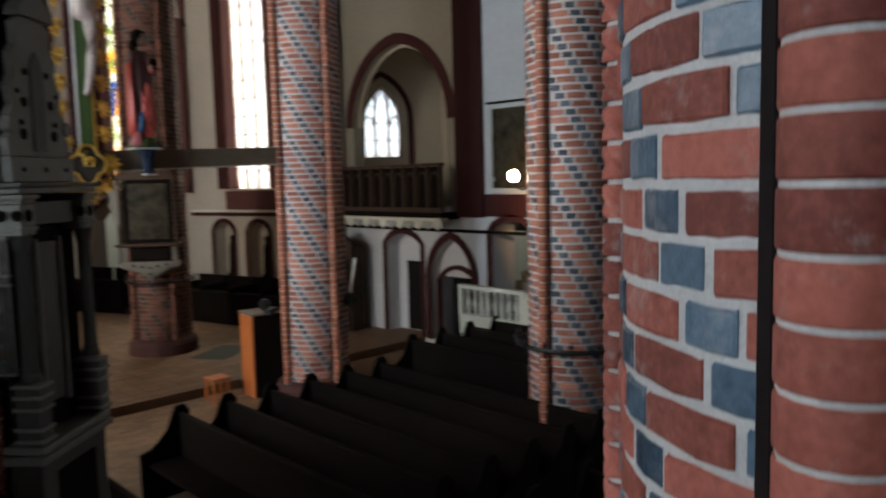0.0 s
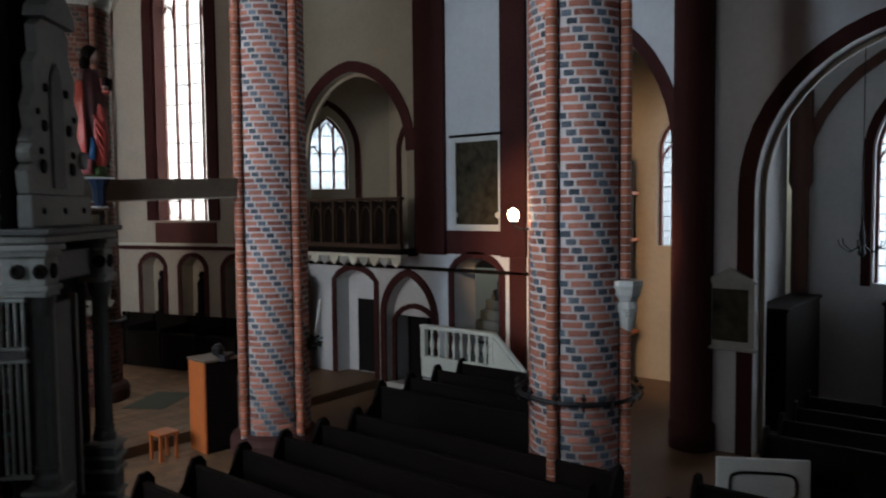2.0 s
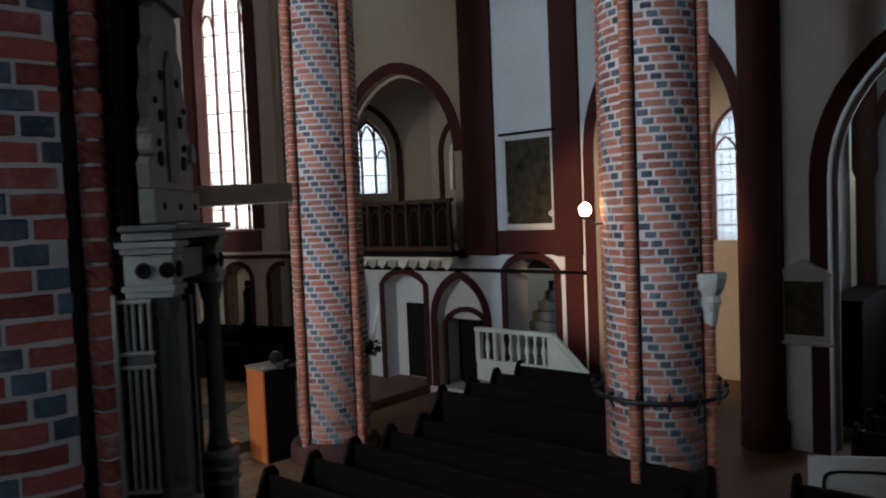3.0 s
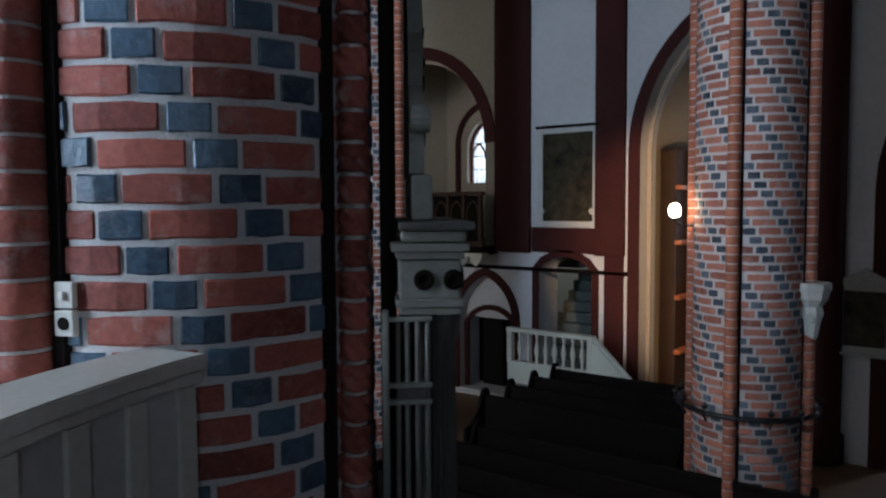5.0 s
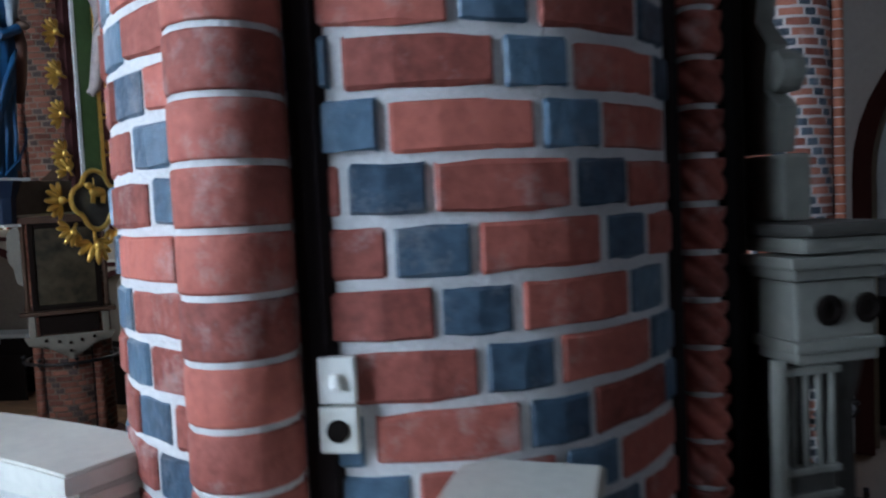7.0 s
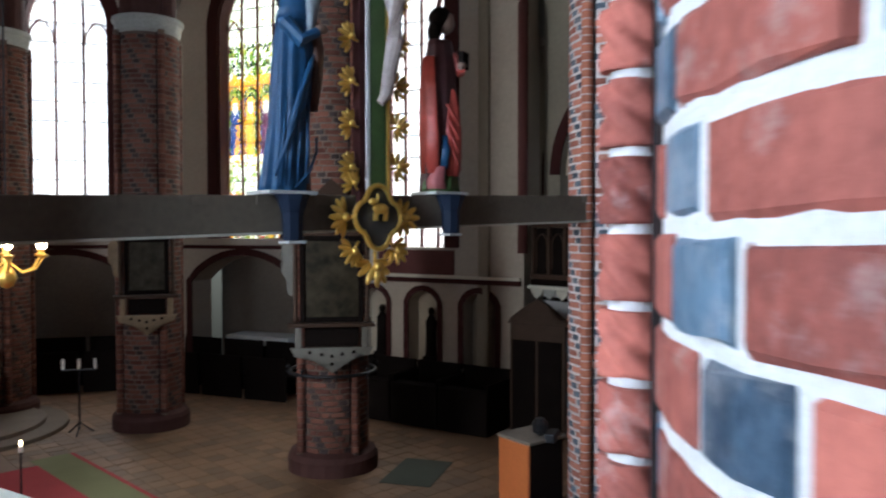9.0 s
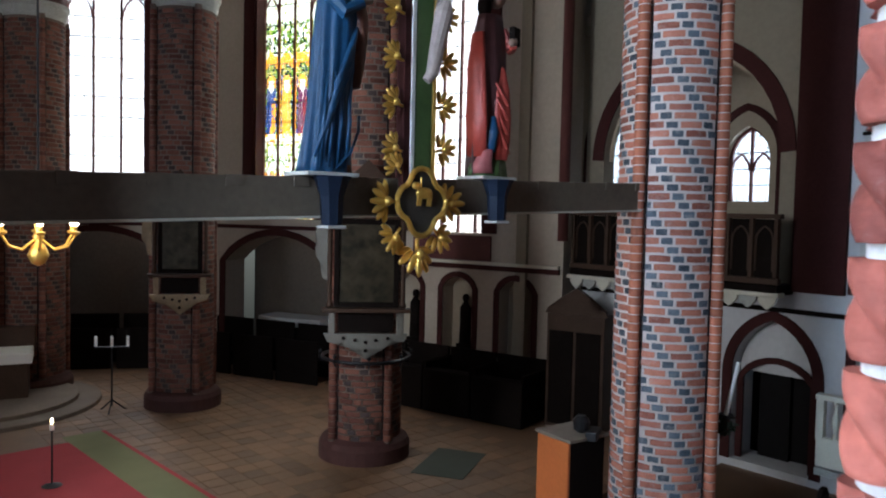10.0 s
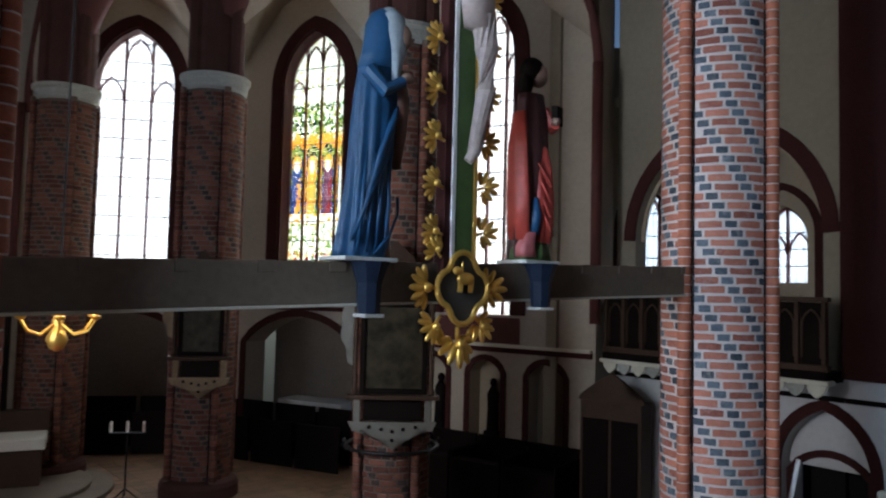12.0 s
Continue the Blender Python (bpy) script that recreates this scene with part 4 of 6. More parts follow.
add_ball(bm, (0.01, -0.115, 0.0), 0.05, 0, 12, (1.7, 0.6, 0.9))
add_ball(bm, (-0.075, -0.12, 0.055), 0.034, 0, 10, (1.2, 0.7, 0.9))
for x in (-0.045, -0.02, 0.055, 0.08):
    add_tube(bm, [(x, -0.115, -0.02), (x - 0.01, -0.115, -0.10)], [0.014, 0.009], 6)
add_tube(bm, [(-0.02, -0.12, -0.06), (-0.03, -0.125, 0.12)], 0.006, 6)
part("gilded_relief", bm, GOLD, quat, "gilded animal relief")
for x, z, s, size in ((-0.25, -0.07, -90, 0.29), (0.25, -0.07, 90, 0.29), (0, -0.40, 180, 0.33), (-0.19, -0.30, -140, 0.25), (0.19, -0.30, 140, 0.25), (-0.19, 0.17, -40, 0.2)):
    part("gilded_leaf", leaf_at(x, z, s, size), GOLD, cross, "gilded carved leaf")
bm = bmesh.new()
add_tube(bm, [(0.02, -0.10, 0.86), (0.06, -0.12, 0.92), (0.10, -0.12, 1.1), (0.13, -0.16, 1.38), (0.15, -0.14, 1.7), (0.12, -0.12, 1.95)], [0.035, 0.05, 0.06, 0.075, 0.09, 0.10], 12)
add_loft(bm, [(0.10, -0.11, 1.85, 0.14, 0.10, 0.06, 6), (0.08, -0.1, 2.1, 0.15, 0.11, 0.05, 6), (0.05, -0.1, 2.5, 0.17, 0.10, 0, 6), (0.03, -0.1, 2.75, 0.12, 0.08, 0, 6)], 16)
add_ball(bm, (0.05, -0.14, 2.88), 0.10)
statue("pale carved wooden figure on the crucifix", bm, [FLESH], (3.49, 4.55, 4.1))

# ---- carved epitaph standing against the gallery pillar ----
def fluted(r, z0, z1):
    bm = bmesh.new()
    seg, n = 32, 6
    rings = []
    for k in range(n + 1):
        f = k / n
        ring = []
        for i in range(seg):
            a = 2 * math.pi * i / seg
            rr = r * (1 - 0.12 * f) * (1 - (0.10 if i % 2 else 0))
            ring.append(bm.verts.new((rr * math.cos(a), rr * math.sin(a), z0 + (z1 - z0) * f)))
        rings.append(ring)
    for a, b in zip(rings, rings[1:]):
        for i in range(seg):
            bm.faces.new((a[i], a[(i + 1) % seg], b[(i + 1) % seg], b[i]))
    add_lathe(bm, [(r * 1.35, z0 - 0.05), (r * 1.35, z0 - 0.02), (r * 1.1, z0), (r * 1.15, z0 + 0.03)], (0, 0, 0), 16)
    add_lathe(bm, [(r * 0.95, z1 - 0.03), (r * 1.15, z1), (r * 1.35, z1 + 0.05), (r * 1.35, z1 + 0.07)], (0, 0, 0), 16)
    return bm


epi = thing("epitaph", "tall grey carved wooden epitaph with columns and a tracery gable", "epitaph", at=(0.70, -0.532, 0), turn=42)
epi.scale = (0.78, 1, 1)
FACE = -0.815
part("console", lathe([(0.06, 1.05), (0.16, 1.15), (0.30, 1.42), (0.40, 1.5)], (0, FACE - 0.02, 0), 12), EPI_DARK, epi, "carved hanging console")
part("base_block", box((0, FACE - 0.02, 1.82), (0.92, 0.20, 0.60), 0, 0.015), EPI_DARK, epi)
part("base_panel", box((0, FACE - 0.125, 1.82), (0.52, 0.02, 0.40), 0, 0.006), DARK_WOOD, epi, "dark inscription panel")
for z, w in ((1.52, 0.98), (2.14, 1.02), (2.20, 0.96)):
    part("base_moulding", box((0, FACE - 0.03, z), (w, 0.26, 0.05), 0, 0.014), EPI_PALE, epi)
part("back_panel", box((0, FACE + 0.03, 2.85), (0.90, 0.05, 1.30), 0, 0.005), DARK_WOOD, epi, "dark painted panel")
part("relief", box((0, FACE - 0.005, 2.90), (0.30, 0.03, 1.0), 0, 0.01), EPI_DARK, epi)
for x in (-0.16, 0.16):
    part("relief_frame", box((x, FACE - 0.02, 2.90), (0.035, 0.04, 1.05), 0, 0.008), EPI_PALE, epi)
for x in (-0.42, 0.42):
    ped = part("pedestal", box((x, FACE - 0.075, 2.40), (0.15, 0.15, 0.34), 0, 0.01), EPI_DARK, epi)
    for z in (2.26, 2.33, 2.45, 2.52, 2.585):
        part("pedestal_moulding", box((x, FACE - 0.075, z), (0.18, 0.18, 0.022), 0, 0.007), EPI_PALE, ped)
    part("column", moved(fluted(0.046, 2.66, 3.40), Matrix.Translation((x, FACE - 0.075, 0))), EPI_DARK, epi, "fluted grey column")
    ent = part("entablature", box((x, FACE - 0.03, 3.575), (0.16, 0.20, 0.13), 0, 0.01), EPI_PALE, epi)
    for z, g in ((3.475, 0.0), (3.50, 0.02), (3.655, 0.02), (3.68, 0.05)):
        part("architrave", box((x, FACE - 0.03, z), (0.17 + g, 0.20 + g, 0.026), 0, 0.006), EPI_PALE, ent)
    for y in (-0.075, 0.02):
        part("rosette", moved(lathe([(0.034, 0), (0.032, 0.012), (0.020, 0.014), (0.018, 0.004)], (0, 0, 0), 14), Matrix.Translation((x - 0.08, FACE - 0.03 + y, 3.575)) @ Matrix.Rotation(radians(-90), 4, "Y")), DARK_WOOD, ent, "dark turned rosette")
    part("rosette", moved(lathe([(0.036, 0), (0.034, 0.012), (0.020, 0.014)], (0, 0, 0), 14), Matrix.Translation((x, FACE - 0.13, 3.575)) @ Matrix.Rotation(radians(90), 4, "X")), DARK_WOOD, ent, "dark turned rosette")
grille = part("side_frame", box((-0.50, FACE + 0.115, 3.06), (0.04, 0.022, 0.84), 0, 0.005), EPI_PALE, epi, "pale rod frame")
for y in (0.075, 0.045, 0.012, -0.02):
    part("rod", tube([(-0.49, FACE + y, 2.66), (-0.49, FACE + y, 3.46)], 0.008, 8), EPI_PALE, grille)
for z in (2.66, 3.18, 3.235, 3.45):
    part("rail", box((-0.49, FACE + 0.035, z), (0.035, 0.14, 0.016), 0, 0.004), EPI_PALE, grille)
part("rod_collar", box((-0.49, FACE + 0.03, 3.207), (0.024, 0.10, 0.038), 0, 0.004), EPI_DARK, grille)
part("frieze", box((0, FACE, 3.58), (0.66, 0.14, 0.14), 0, 0.01), EPI_DARK, epi)
part("cornice", box((0.0, FACE - 0.04, 3.715), (1.06, 0.21, 0.035), 0, 0.012), EPI_PALE, epi)
part("cornice_top", box((0.0, FACE - 0.05, 3.748), (1.12, 0.24, 0.028), 0, 0.010), EPI_DARK, epi)
part("gable_base", box((0.02, FACE - 0.01, 3.84), (0.82, 0.07, 0.15), 0, 0.01), EPI_PALE, epi, "pale board with drilled dots")
for x in (-0.26, 0.02, 0.30):
    part("drilled_dot", moved(lathe([(0.016, 0), (0.014, 0.008)], (0, 0, 0), 10), Matrix.Translation((x, FACE - 0.046, 3.84)) @ Matrix.Rotation(radians(90), 4, "X")), DARK_WOOD, epi)
side = [(0.38, 3.92), (0.40, 4.02), (0.34, 4.06), (0.36, 4.16), (0.30, 4.22), (0.33, 4.32), (0.27, 4.40), (0.28, 4.52), (0.21, 4.58), (0.22, 4.70), (0.15, 4.74)]
outline = [(x + 0.02, z) for x, z in side] + [(0.02 - x, z) for x, z in side[::-1]]
gable = part("gable", add_prism(bmesh.new(), outline, Matrix.Translation((0, FACE - 0.02, 0)), 0.05), EPI_PALE, epi, "pale scrolled tracery gable")
part("gable_niche", add_prism(bmesh.new(), arch(-0.06, 0.10, 3.95, 4.40, 4.55, 6), Matrix.Translation((0, FACE - 0.032, 0)), 0.010), EPI_DARK, gable, "dark arched field")
for sx in (-1, 1):
    # Dark discs on the solid gable stand in for the dark of piercings.
    for x, z, r in ((0.20, 4.05, 0.035), (0.17, 4.24, 0.030), (0.22, 4.12, 0.018), (0.14, 4.42, 0.022), (0.25, 4.30, 0.016)):
        part("pierced_foil", moved(lathe([(r, 0), (r * 0.9, 0.010)], (0, 0, 0), 10), Matrix.Translation((0.02 + sx * x, FACE - 0.022, z)) @ Matrix.Rotation(radians(90), 4, "X")), DARK_WOOD, gable, "dark disc in place of a pierced foil")
    part("scroll", moved(lathe([(0.022, -0.035), (0.045, -0.03), (0.05, 0), (0.045, 0.03), (0.022, 0.035)], (0, 0, 0), 14), Matrix.Translation((0.02 + sx * 0.36, FACE - 0.01, 4.10)) @ Matrix.Rotation(radians(90), 4, "X")), EPI_PALE, gable, "carved scroll")
part("pediment", add_prism(bmesh.new(), [(-0.20, 4.74), (0.24, 4.74), (0.22, 4.79), (0.02, 4.93), (-0.18, 4.79)], Matrix.Translation((0, FACE - 0.06, 0)), 0.10), EPI_PALE, epi)
part("finial", lathe([(0.05, 4.90), (0.075, 4.95), (0.07, 5.08), (0.03, 5.12), (0.05, 5.18), (0.01, 5.26)], (0.02, FACE - 0.01, 0), 12), EPI_DARK, epi)

# Backing board; its black also stands in for the pillar's shadow beside it.
board = thing("epitaph_board", "tall backing board behind the epitaph, its black partly pillar shadow", "board", at=(0.70, -0.532, 0), turn=42)
part("board", box((0.06, FACE + 0.115, 3.3), (0.60, 0.03, 4.6), 0, 0.006), DARK, board)
for x in (-0.22, 0.34):
    part("edge_strip", box((x, FACE + 0.09, 3.3), (0.04, 0.03, 4.6), 0, 0.006), DARK_WOOD, board)

# ---- gallery parapets ----
def parapet(name, line, z, width, label):
    """A curved panelled parapet with a broad rim, along points in plan."""
    par = thing(name, label, "parapet")
    n = len(line)
    pts = [Vector((x, y, 0)) for x, y in line]

    def strip(off_a, off_b, z0, z1, i0=0, i1=n - 1):
        bm = bmesh.new()
        rows = []
        for i in range(i0, i1 + 1):
            d = (pts[min(i + 1, n - 1)] - pts[max(i - 1, 0)]).normalized()
            nr = Vector((-d.y, d.x, 0))
            a, b = pts[i] + nr * off_a, pts[i] + nr * off_b
            rows.append([bm.verts.new((p.x, p.y, zz)) for p, zz in ((a, z0), (b, z0), (b, z1), (a, z1))])
        for a, b in zip(rows, rows[1:]):
            for k in range(4):
                bm.faces.new((a[k], a[(k + 1) % 4], b[(k + 1) % 4], b[k]))
        bm.faces.new(rows[0])
        bm.faces.new(rows[-1][::-1])
        bmesh.ops.recalc_face_normals(bm, faces=bm.faces)
        long = [e for e in bm.edges if abs((e.verts[0].co - e.verts[1].co).z) < 0.001]
        bmesh.ops.bevel(bm, geom=long, offset=0.006, segments=2, affect="EDGES")
        return bm
    part("rim", strip(-width / 2, width / 2, z - 0.045, z), IVORY, par, "broad worn ivory rim")
    part("moulding", strip(-width / 2 + 0.025, width / 2 - 0.025, z - 0.085, z - 0.047), IVORY, par)
    part("wall_panel", strip(-0.06, 0.06, z - 1.0, z - 0.087), GREY_WOOD, par, "pale painted panelling")
    for k in range(0, n - 1, 3):
        part("stile", strip(-0.075, 0.075, z - 1.0, z - 0.09, k, k + 1), IVORY, par, "raised panel stile")
    return par


def bend(a, b, c, n):
    a, b, c = Vector(a), Vector(b), Vector(c)
    return [tuple((1 - t) ** 2 * a + 2 * t * (1 - t) * b + t * t * c) for t in (i / n for i in range(n + 1))]


parapet("stair_parapet", bend((0.34, -0.98), (-0.02, -1.05), (-0.46, -1.30), 12), 3.40, 0.24, "curved ivory parapet with a broad rim ending at the pillar")
parapet("pulpit_parapet", bend((0.16, -0.16), (0.24, 0.75), (-0.12, 1.75), 15), 3.36, 0.24, "curved ivory pulpit parapet with a broad rim")

# ---- switch and socket on the pillar ----
c2, r2 = Vector((0.78, -0.46, 0)), 0.66
SW = radians(202.5)


def on_pillar(angle, z, out=0.0):
    p = c2 + Vector((math.cos(angle), math.sin(angle), 0)) * (r2 + out)
    return Matrix.Translation((p.x, p.y, z)) @ Matrix.Rotation(angle + math.pi / 2, 4, "Z")


sw = thing("light_switch", "old white plastic light switch screwed to the brick pillar", "switch")
part("plate", moved(box((0, -0.012, 0), (0.062, 0.024, 0.078), 0, 0.005), on_pillar(SW, 3.56)), LINEN, sw)
part("rocker", moved(box((0, -0.030, 0.0), (0.018, 0.014, 0.026), 0, 0.004), on_pillar(SW, 3.56)), WAX, sw)
so = thing("wall_socket", "old ivory plastic wall socket on the brick pillar", "socket")
part("plate", moved(box((0, -0.012, 0), (0.066, 0.026, 0.078), 0, 0.006), on_pillar(SW, 3.478)), IVORY, so)
part("recess", moved(lathe([(0.019, 0), (0.019, 0.003), (0.006, 0.004)], (0, 0, 0), 16), on_pillar(SW, 3.478, 0.0255) @ Matrix.Rotation(radians(90), 4, "X")), DARK_WOOD, so, "round brown recess")


# ---- stained window ----
m, u0, u1, z0, zs, za = STAINED_AT
STAIN = [pane_material("stained_" + n, c, 0.6) for n, c in (("pale", (0.80, 0.84, 0.78)), ("amber", (0.85, 0.50, 0.07)), ("green", (0.22, 0.36, 0.06)), ("blue", (0.04, 0.12, 0.36)), ("ruby", (0.38, 0.03, 0.05)), ("olive", (0.50, 0.50, 0.14)), ("violet", (0.22, 0.06, 0.16)), ("deep_green", (0.03, 0.08, 0.05)))]
sw_win = window(m, u0, u1, z0, zs, za, 0.3, 4, 0.46, "tall leaded stained-glass window with a band of standing figures", 400, None, (1.0, 0.92, 0.78))
rng = random.Random(5)
bm_by = {k: bmesh.new() for k in range(len(STAIN))}
PER, cells_z = 9, 110
cells_u = 4 * PER
ROBES = ((3, 1), (1, 5), (6, 4), (0, 7))


def glass(light, c, f):
    """Which glass stands in a light's column c (-1 to 1) at the height f of the window."""
    if f > 0.74:
        return 5 if rng.random() < 0.07 else 0
    if f > 0.62:
        return rng.choice((2, 5, 0, 0, 2, 7)) if abs(c) < 0.85 else 5
    if f > 0.54:
        arch_line = 0.60 - 0.05 * c * c
        return 1 if abs(f - arch_line) < 0.018 else rng.choice((0, 5, 1)) if f > arch_line else rng.choice((7, 2, 5))
    if f > 0.32:
        if abs(c) > 0.88:
            return 1
        g = (f - 0.32) / 0.22
        if (c / 0.5) ** 2 + ((g - 0.86) / 0.15) ** 2 < 1:
            return 0 if abs(c) < 0.25 and g < 0.92 else 1
        if g < 0.78 and abs(c) < 0.62 - 0.25 * max(0, g - 0.5):
            main, lining = ROBES[light]
            return lining if c > 0.15 + 0.5 * (g - 0.4) and g < 0.62 and rng.random() < 0.85 else main
        return rng.choice((7, 7, 2, 3))
    if f > 0.285:
        return rng.choice((0, 0, 0, 1))
    if f > 0.17:
        return rng.choice((0, 0, 5, 2, 0))
    return rng.choice((2, 5, 4, 0, 0, 1))


for i in range(cells_u):
    for j in range(cells_z):
        ua, ub = u0 + (u1 - u0) * i / cells_u, u0 + (u1 - u0) * (i + 1) / cells_u
        za_, zb_ = z0 + (za - z0) * j / cells_z, z0 + (za - z0) * (j + 1) / cells_z
        uc, zc = (ua + ub) / 2, (za_ + zb_) / 2
        half = (u1 - u0) / 2
        r = (half * half + (za - zs) ** 2) / (2 * half)
        if zc > zs and abs(uc - (u0 + u1) / 2) > max(0, math.sqrt(max(0, r * r - (zc - zs) ** 2)) - (r - half)) - 0.03:
            continue
        k = glass(i // PER, 2 * (i % PER + 0.5) / PER - 1, (zc - z0) / (za - z0))
        add_box(bm_by[k], (uc, 0.348, zc), ((ub - ua) * 0.93, 0.004, (zb_ - za_) * 0.93))
for k, b in bm_by.items():
    p = part("stained_pane", b, STAIN[k], sw_win)
    p.visible_shadow = False

# ---- vault ribs and arcade arches ----
def rib(name, a, b, spring, apex, rad, material=None):
    pts = []
    half = (Vector(b) - Vector(a)).length / 2
    o = arch(0, 2 * half, spring, spring + 0.01, apex, 12)[1:-1]
    d = (Vector(b) - Vector(a)).normalized()
    for u, z in o:
        p = Vector(a) + d * u
        pts.append((p.x, p.y, z))
    return tagged(part(name, tube(pts, rad, 8), material or DARK_BRICK, smooth=True), "deep red brick vault rib", "rib", kind="structure")


CH = [(6.60, 9.55), (5.50, 14.1), (3.55, 17.0)]
OUT = [V0, V1, V2, V3]
k = 1
for a, b in ((CH[0], CH[1]), (CH[1], CH[2]), ((7.154, 4.594), CH[0]), ((7.407, -0.692), (7.154, 4.594))):
    rib("arch_rib_%d" % k, a, b, 7.9, 10.9, 0.30)
    k += 1
for a, b in ((CH[0], V1), (CH[1], V1), (CH[1], V2), (CH[2], V2), (CH[2], V3), (CH[0], V0)):
    rib("vault_rib_%d" % k, a[:2], b[:2], 8.0, 11.2, 0.09)
    k += 1
for p in OUT:
    bm = lathe([(0.10, 3.5), (0.10, 8.2)], (p[0] - 0.15, p[1] - 0.1, 0), 10)
    tagged(part("wall_shaft_%d" % k, bm, DARK_BRICK, smooth=True), "slim deep red wall shaft", "shaft", kind="structure")
    k += 1


def web(name, poly, apex, z):
    """A vault cell: a shallow plaster dome over a bay."""
    bm = bmesh.new()
    c = bm.verts.new((*apex, z))
    n = 6
    for i in range(len(poly)):
        a, b = Vector((*poly[i], 8.6)), Vector((*poly[(i + 1) % len(poly)], 8.6))
        rows = []
        for s in range(n + 1):
            f = s / n
            row = []
            for t in range(n + 1):
                g = t / n
                edge = a.lerp(b, g)
                edge.z = 8.6 + 2.5 * math.sin(math.pi * g)
                p = edge.lerp(Vector((*apex, z)), f)
                row.append(bm.verts.new(p))
            rows.append(row)
        for r0, r1 in zip(rows, rows[1:]):
            for t in range(n):
                bm.faces.new((r0[t], r0[t + 1], r1[t + 1], r1[t]))
    bm.verts.remove(c)
    bmesh.ops.remove_doubles(bm, verts=bm.verts, dist=0.002)
    return tagged(part(name, bm, WARM_PLASTER, smooth=True), "warm white plastered vault cell", "ceiling", kind="structure")


web("ceiling_vault_1", [CH[0], V0, V1, CH[1]], (8.0, 11.8), 11.6)
web("ceiling_vault_2", [CH[1], V1, V2], (7.4, 15.2), 11.6)
web("ceiling_vault_3", [CH[1], V2, V3, CH[2]], (5.0, 17.3), 11.6)

# ---- wooden balcony in the north wall ----
bal = thing("balcony", "dark carved wooden balcony with a scalloped frieze on the aisle wall", "balcony")
part("floor_beam", box((10.92, 6.9, 2.93), (0.56, 3.86, 0.16), 0, 0.01), DARK_WOOD, bal)
part("top_rail", box((10.70, 6.9, 4.02), (0.12, 3.9, 0.07), 0, 0.012), BROWN_WOOD, bal)
part("lower_rail", box((10.70, 6.9, 3.06), (0.11, 3.88, 0.09), 0, 0.01), BROWN_WOOD, bal)
for k in range(11):
    y = 5.02 + k * 0.376
    part("post", box((10.70, y, 3.54), (0.10, 0.06, 0.94), 0, 0.01), BROWN_WOOD, bal)
    if k < 10:
        part("panel", box((10.73, y + 0.188, 3.54), (0.03, 0.31, 0.88), 0, 0.006), DARK_WOOD, bal)
        o = arch(-0.12, 0.12, 3.2, 3.66, 3.86, 5)
        part("panel_arch", band(o, Matrix.Translation((10.71, y + 0.188, 0)) @ Matrix.Rotation(radians(-90), 4, "Z"), 0.025, 0.02), BROWN_WOOD, bal)
part("cornice", box((10.72, 6.9, 2.86), (0.22, 3.94, 0.07), 0, 0.015), BALUSTER, bal, "pale moulded cornice")
for k in range(13):
    y = 5.12 + k * 0.297
    part("scallop", add_prism(bmesh.new(), [(-0.14, 0.10), (0.14, 0.10), (0.13, 0.02), (0.07, -0.05), (0.0, -0.10), (-0.07, -0.05), (-0.13, 0.02)], Matrix.Translation((10.66, y, 2.74)) @ Matrix.Rotation(radians(-90), 4, "Z"), 0.04), STONE if k % 2 else BALUSTER, bal, "carved scalloped pendant")

# ---- doors and stair ----
door = thing("door_1", "dark closed wooden door in a white arched recess", "door", kind="structure")
part("leaf", box((11.55, 6.62, 0.98), (0.06, 0.78, 1.62), 0, 0.008), DARK, door)
part("door_frame", band([(n_u(7.06), 0.15), (n_u(7.06), 1.8), (n_u(6.2), 1.8), (n_u(6.2), 0.15)], NM, -0.05, 0.05, 0.38), DARK_WOOD, door)
bm = box((11.62, 6.8, 1.4), (0.08, 1.4, 2.8))
tagged(part("wall_recess_3", bm, PLASTER), "white plaster back of the door recess", "wall", kind="structure")
door = thing("door_2", "dark open doorway under a pointed oxblood arch", "door", kind="structure")
part("leaf", box((11.75, 5.42, 0.95), (0.06, 0.5, 1.7), 0, 0.008), DARK, door)
part("leaf", box((11.85, 5.05, 0.95), (0.06, 0.6, 1.7), 0, 0.008), DARK, door)
part("tympanum", add_prism(bmesh.new(), [(u, max(z, 1.55)) for u, z in arch(n_u(5.86), n_u(4.64), 1.5, 1.56, 2.40)], NM @ Matrix.Translation((0, 0.22, 0)), 0.08), PLASTER, door, "white plaster field over the doorway")
part("inner_arch", band(segmental(n_u(5.78), n_u(4.72), 0.1, 1.45, 1.72), NM, 0.10, 0.06, 0.22), OXBLOOD, door)
# Near-black sheet in place of the shade beyond the doorway.
tagged(part("wall_recess_4", box((12.0, 5.25, 1.4), (0.1, 1.6, 2.8)), DARK_WOOD), "dark sheet standing in for shade in the doorway", "wall", kind="structure")

stair = thing("wall_stair", "grey stone stair rising behind an arched doorway", "stair")
for k in range(10):
    part("step", box((11.50 + 0.22 * k, 3.35, 0.55 + 0.19 * k + 0.05), (0.30, 1.95, 0.19), 0, 0.01), GREY_STEP, stair)
# Closing wall in dark brick; its tone carries the passage's shade.
part("stair_back", box((13.85, 3.35, 1.7), (0.1, 1.95, 3.4)), DARK_BRICK, stair, "wall closing the stair, the passage's shade in its colour")
part("landing", box((10.85, 3.4, 0.52), (0.85, 1.7, 0.10), 0, 0.01), STONE, stair)

rail = thing("balustrade", "cream painted balustrade with turned balusters at the wall stair", "balustrade")
part("base_panel", box((10.40, 3.38, 0.82), (0.10, 1.66, 0.40), 0, 0.012), BALUSTER, rail)
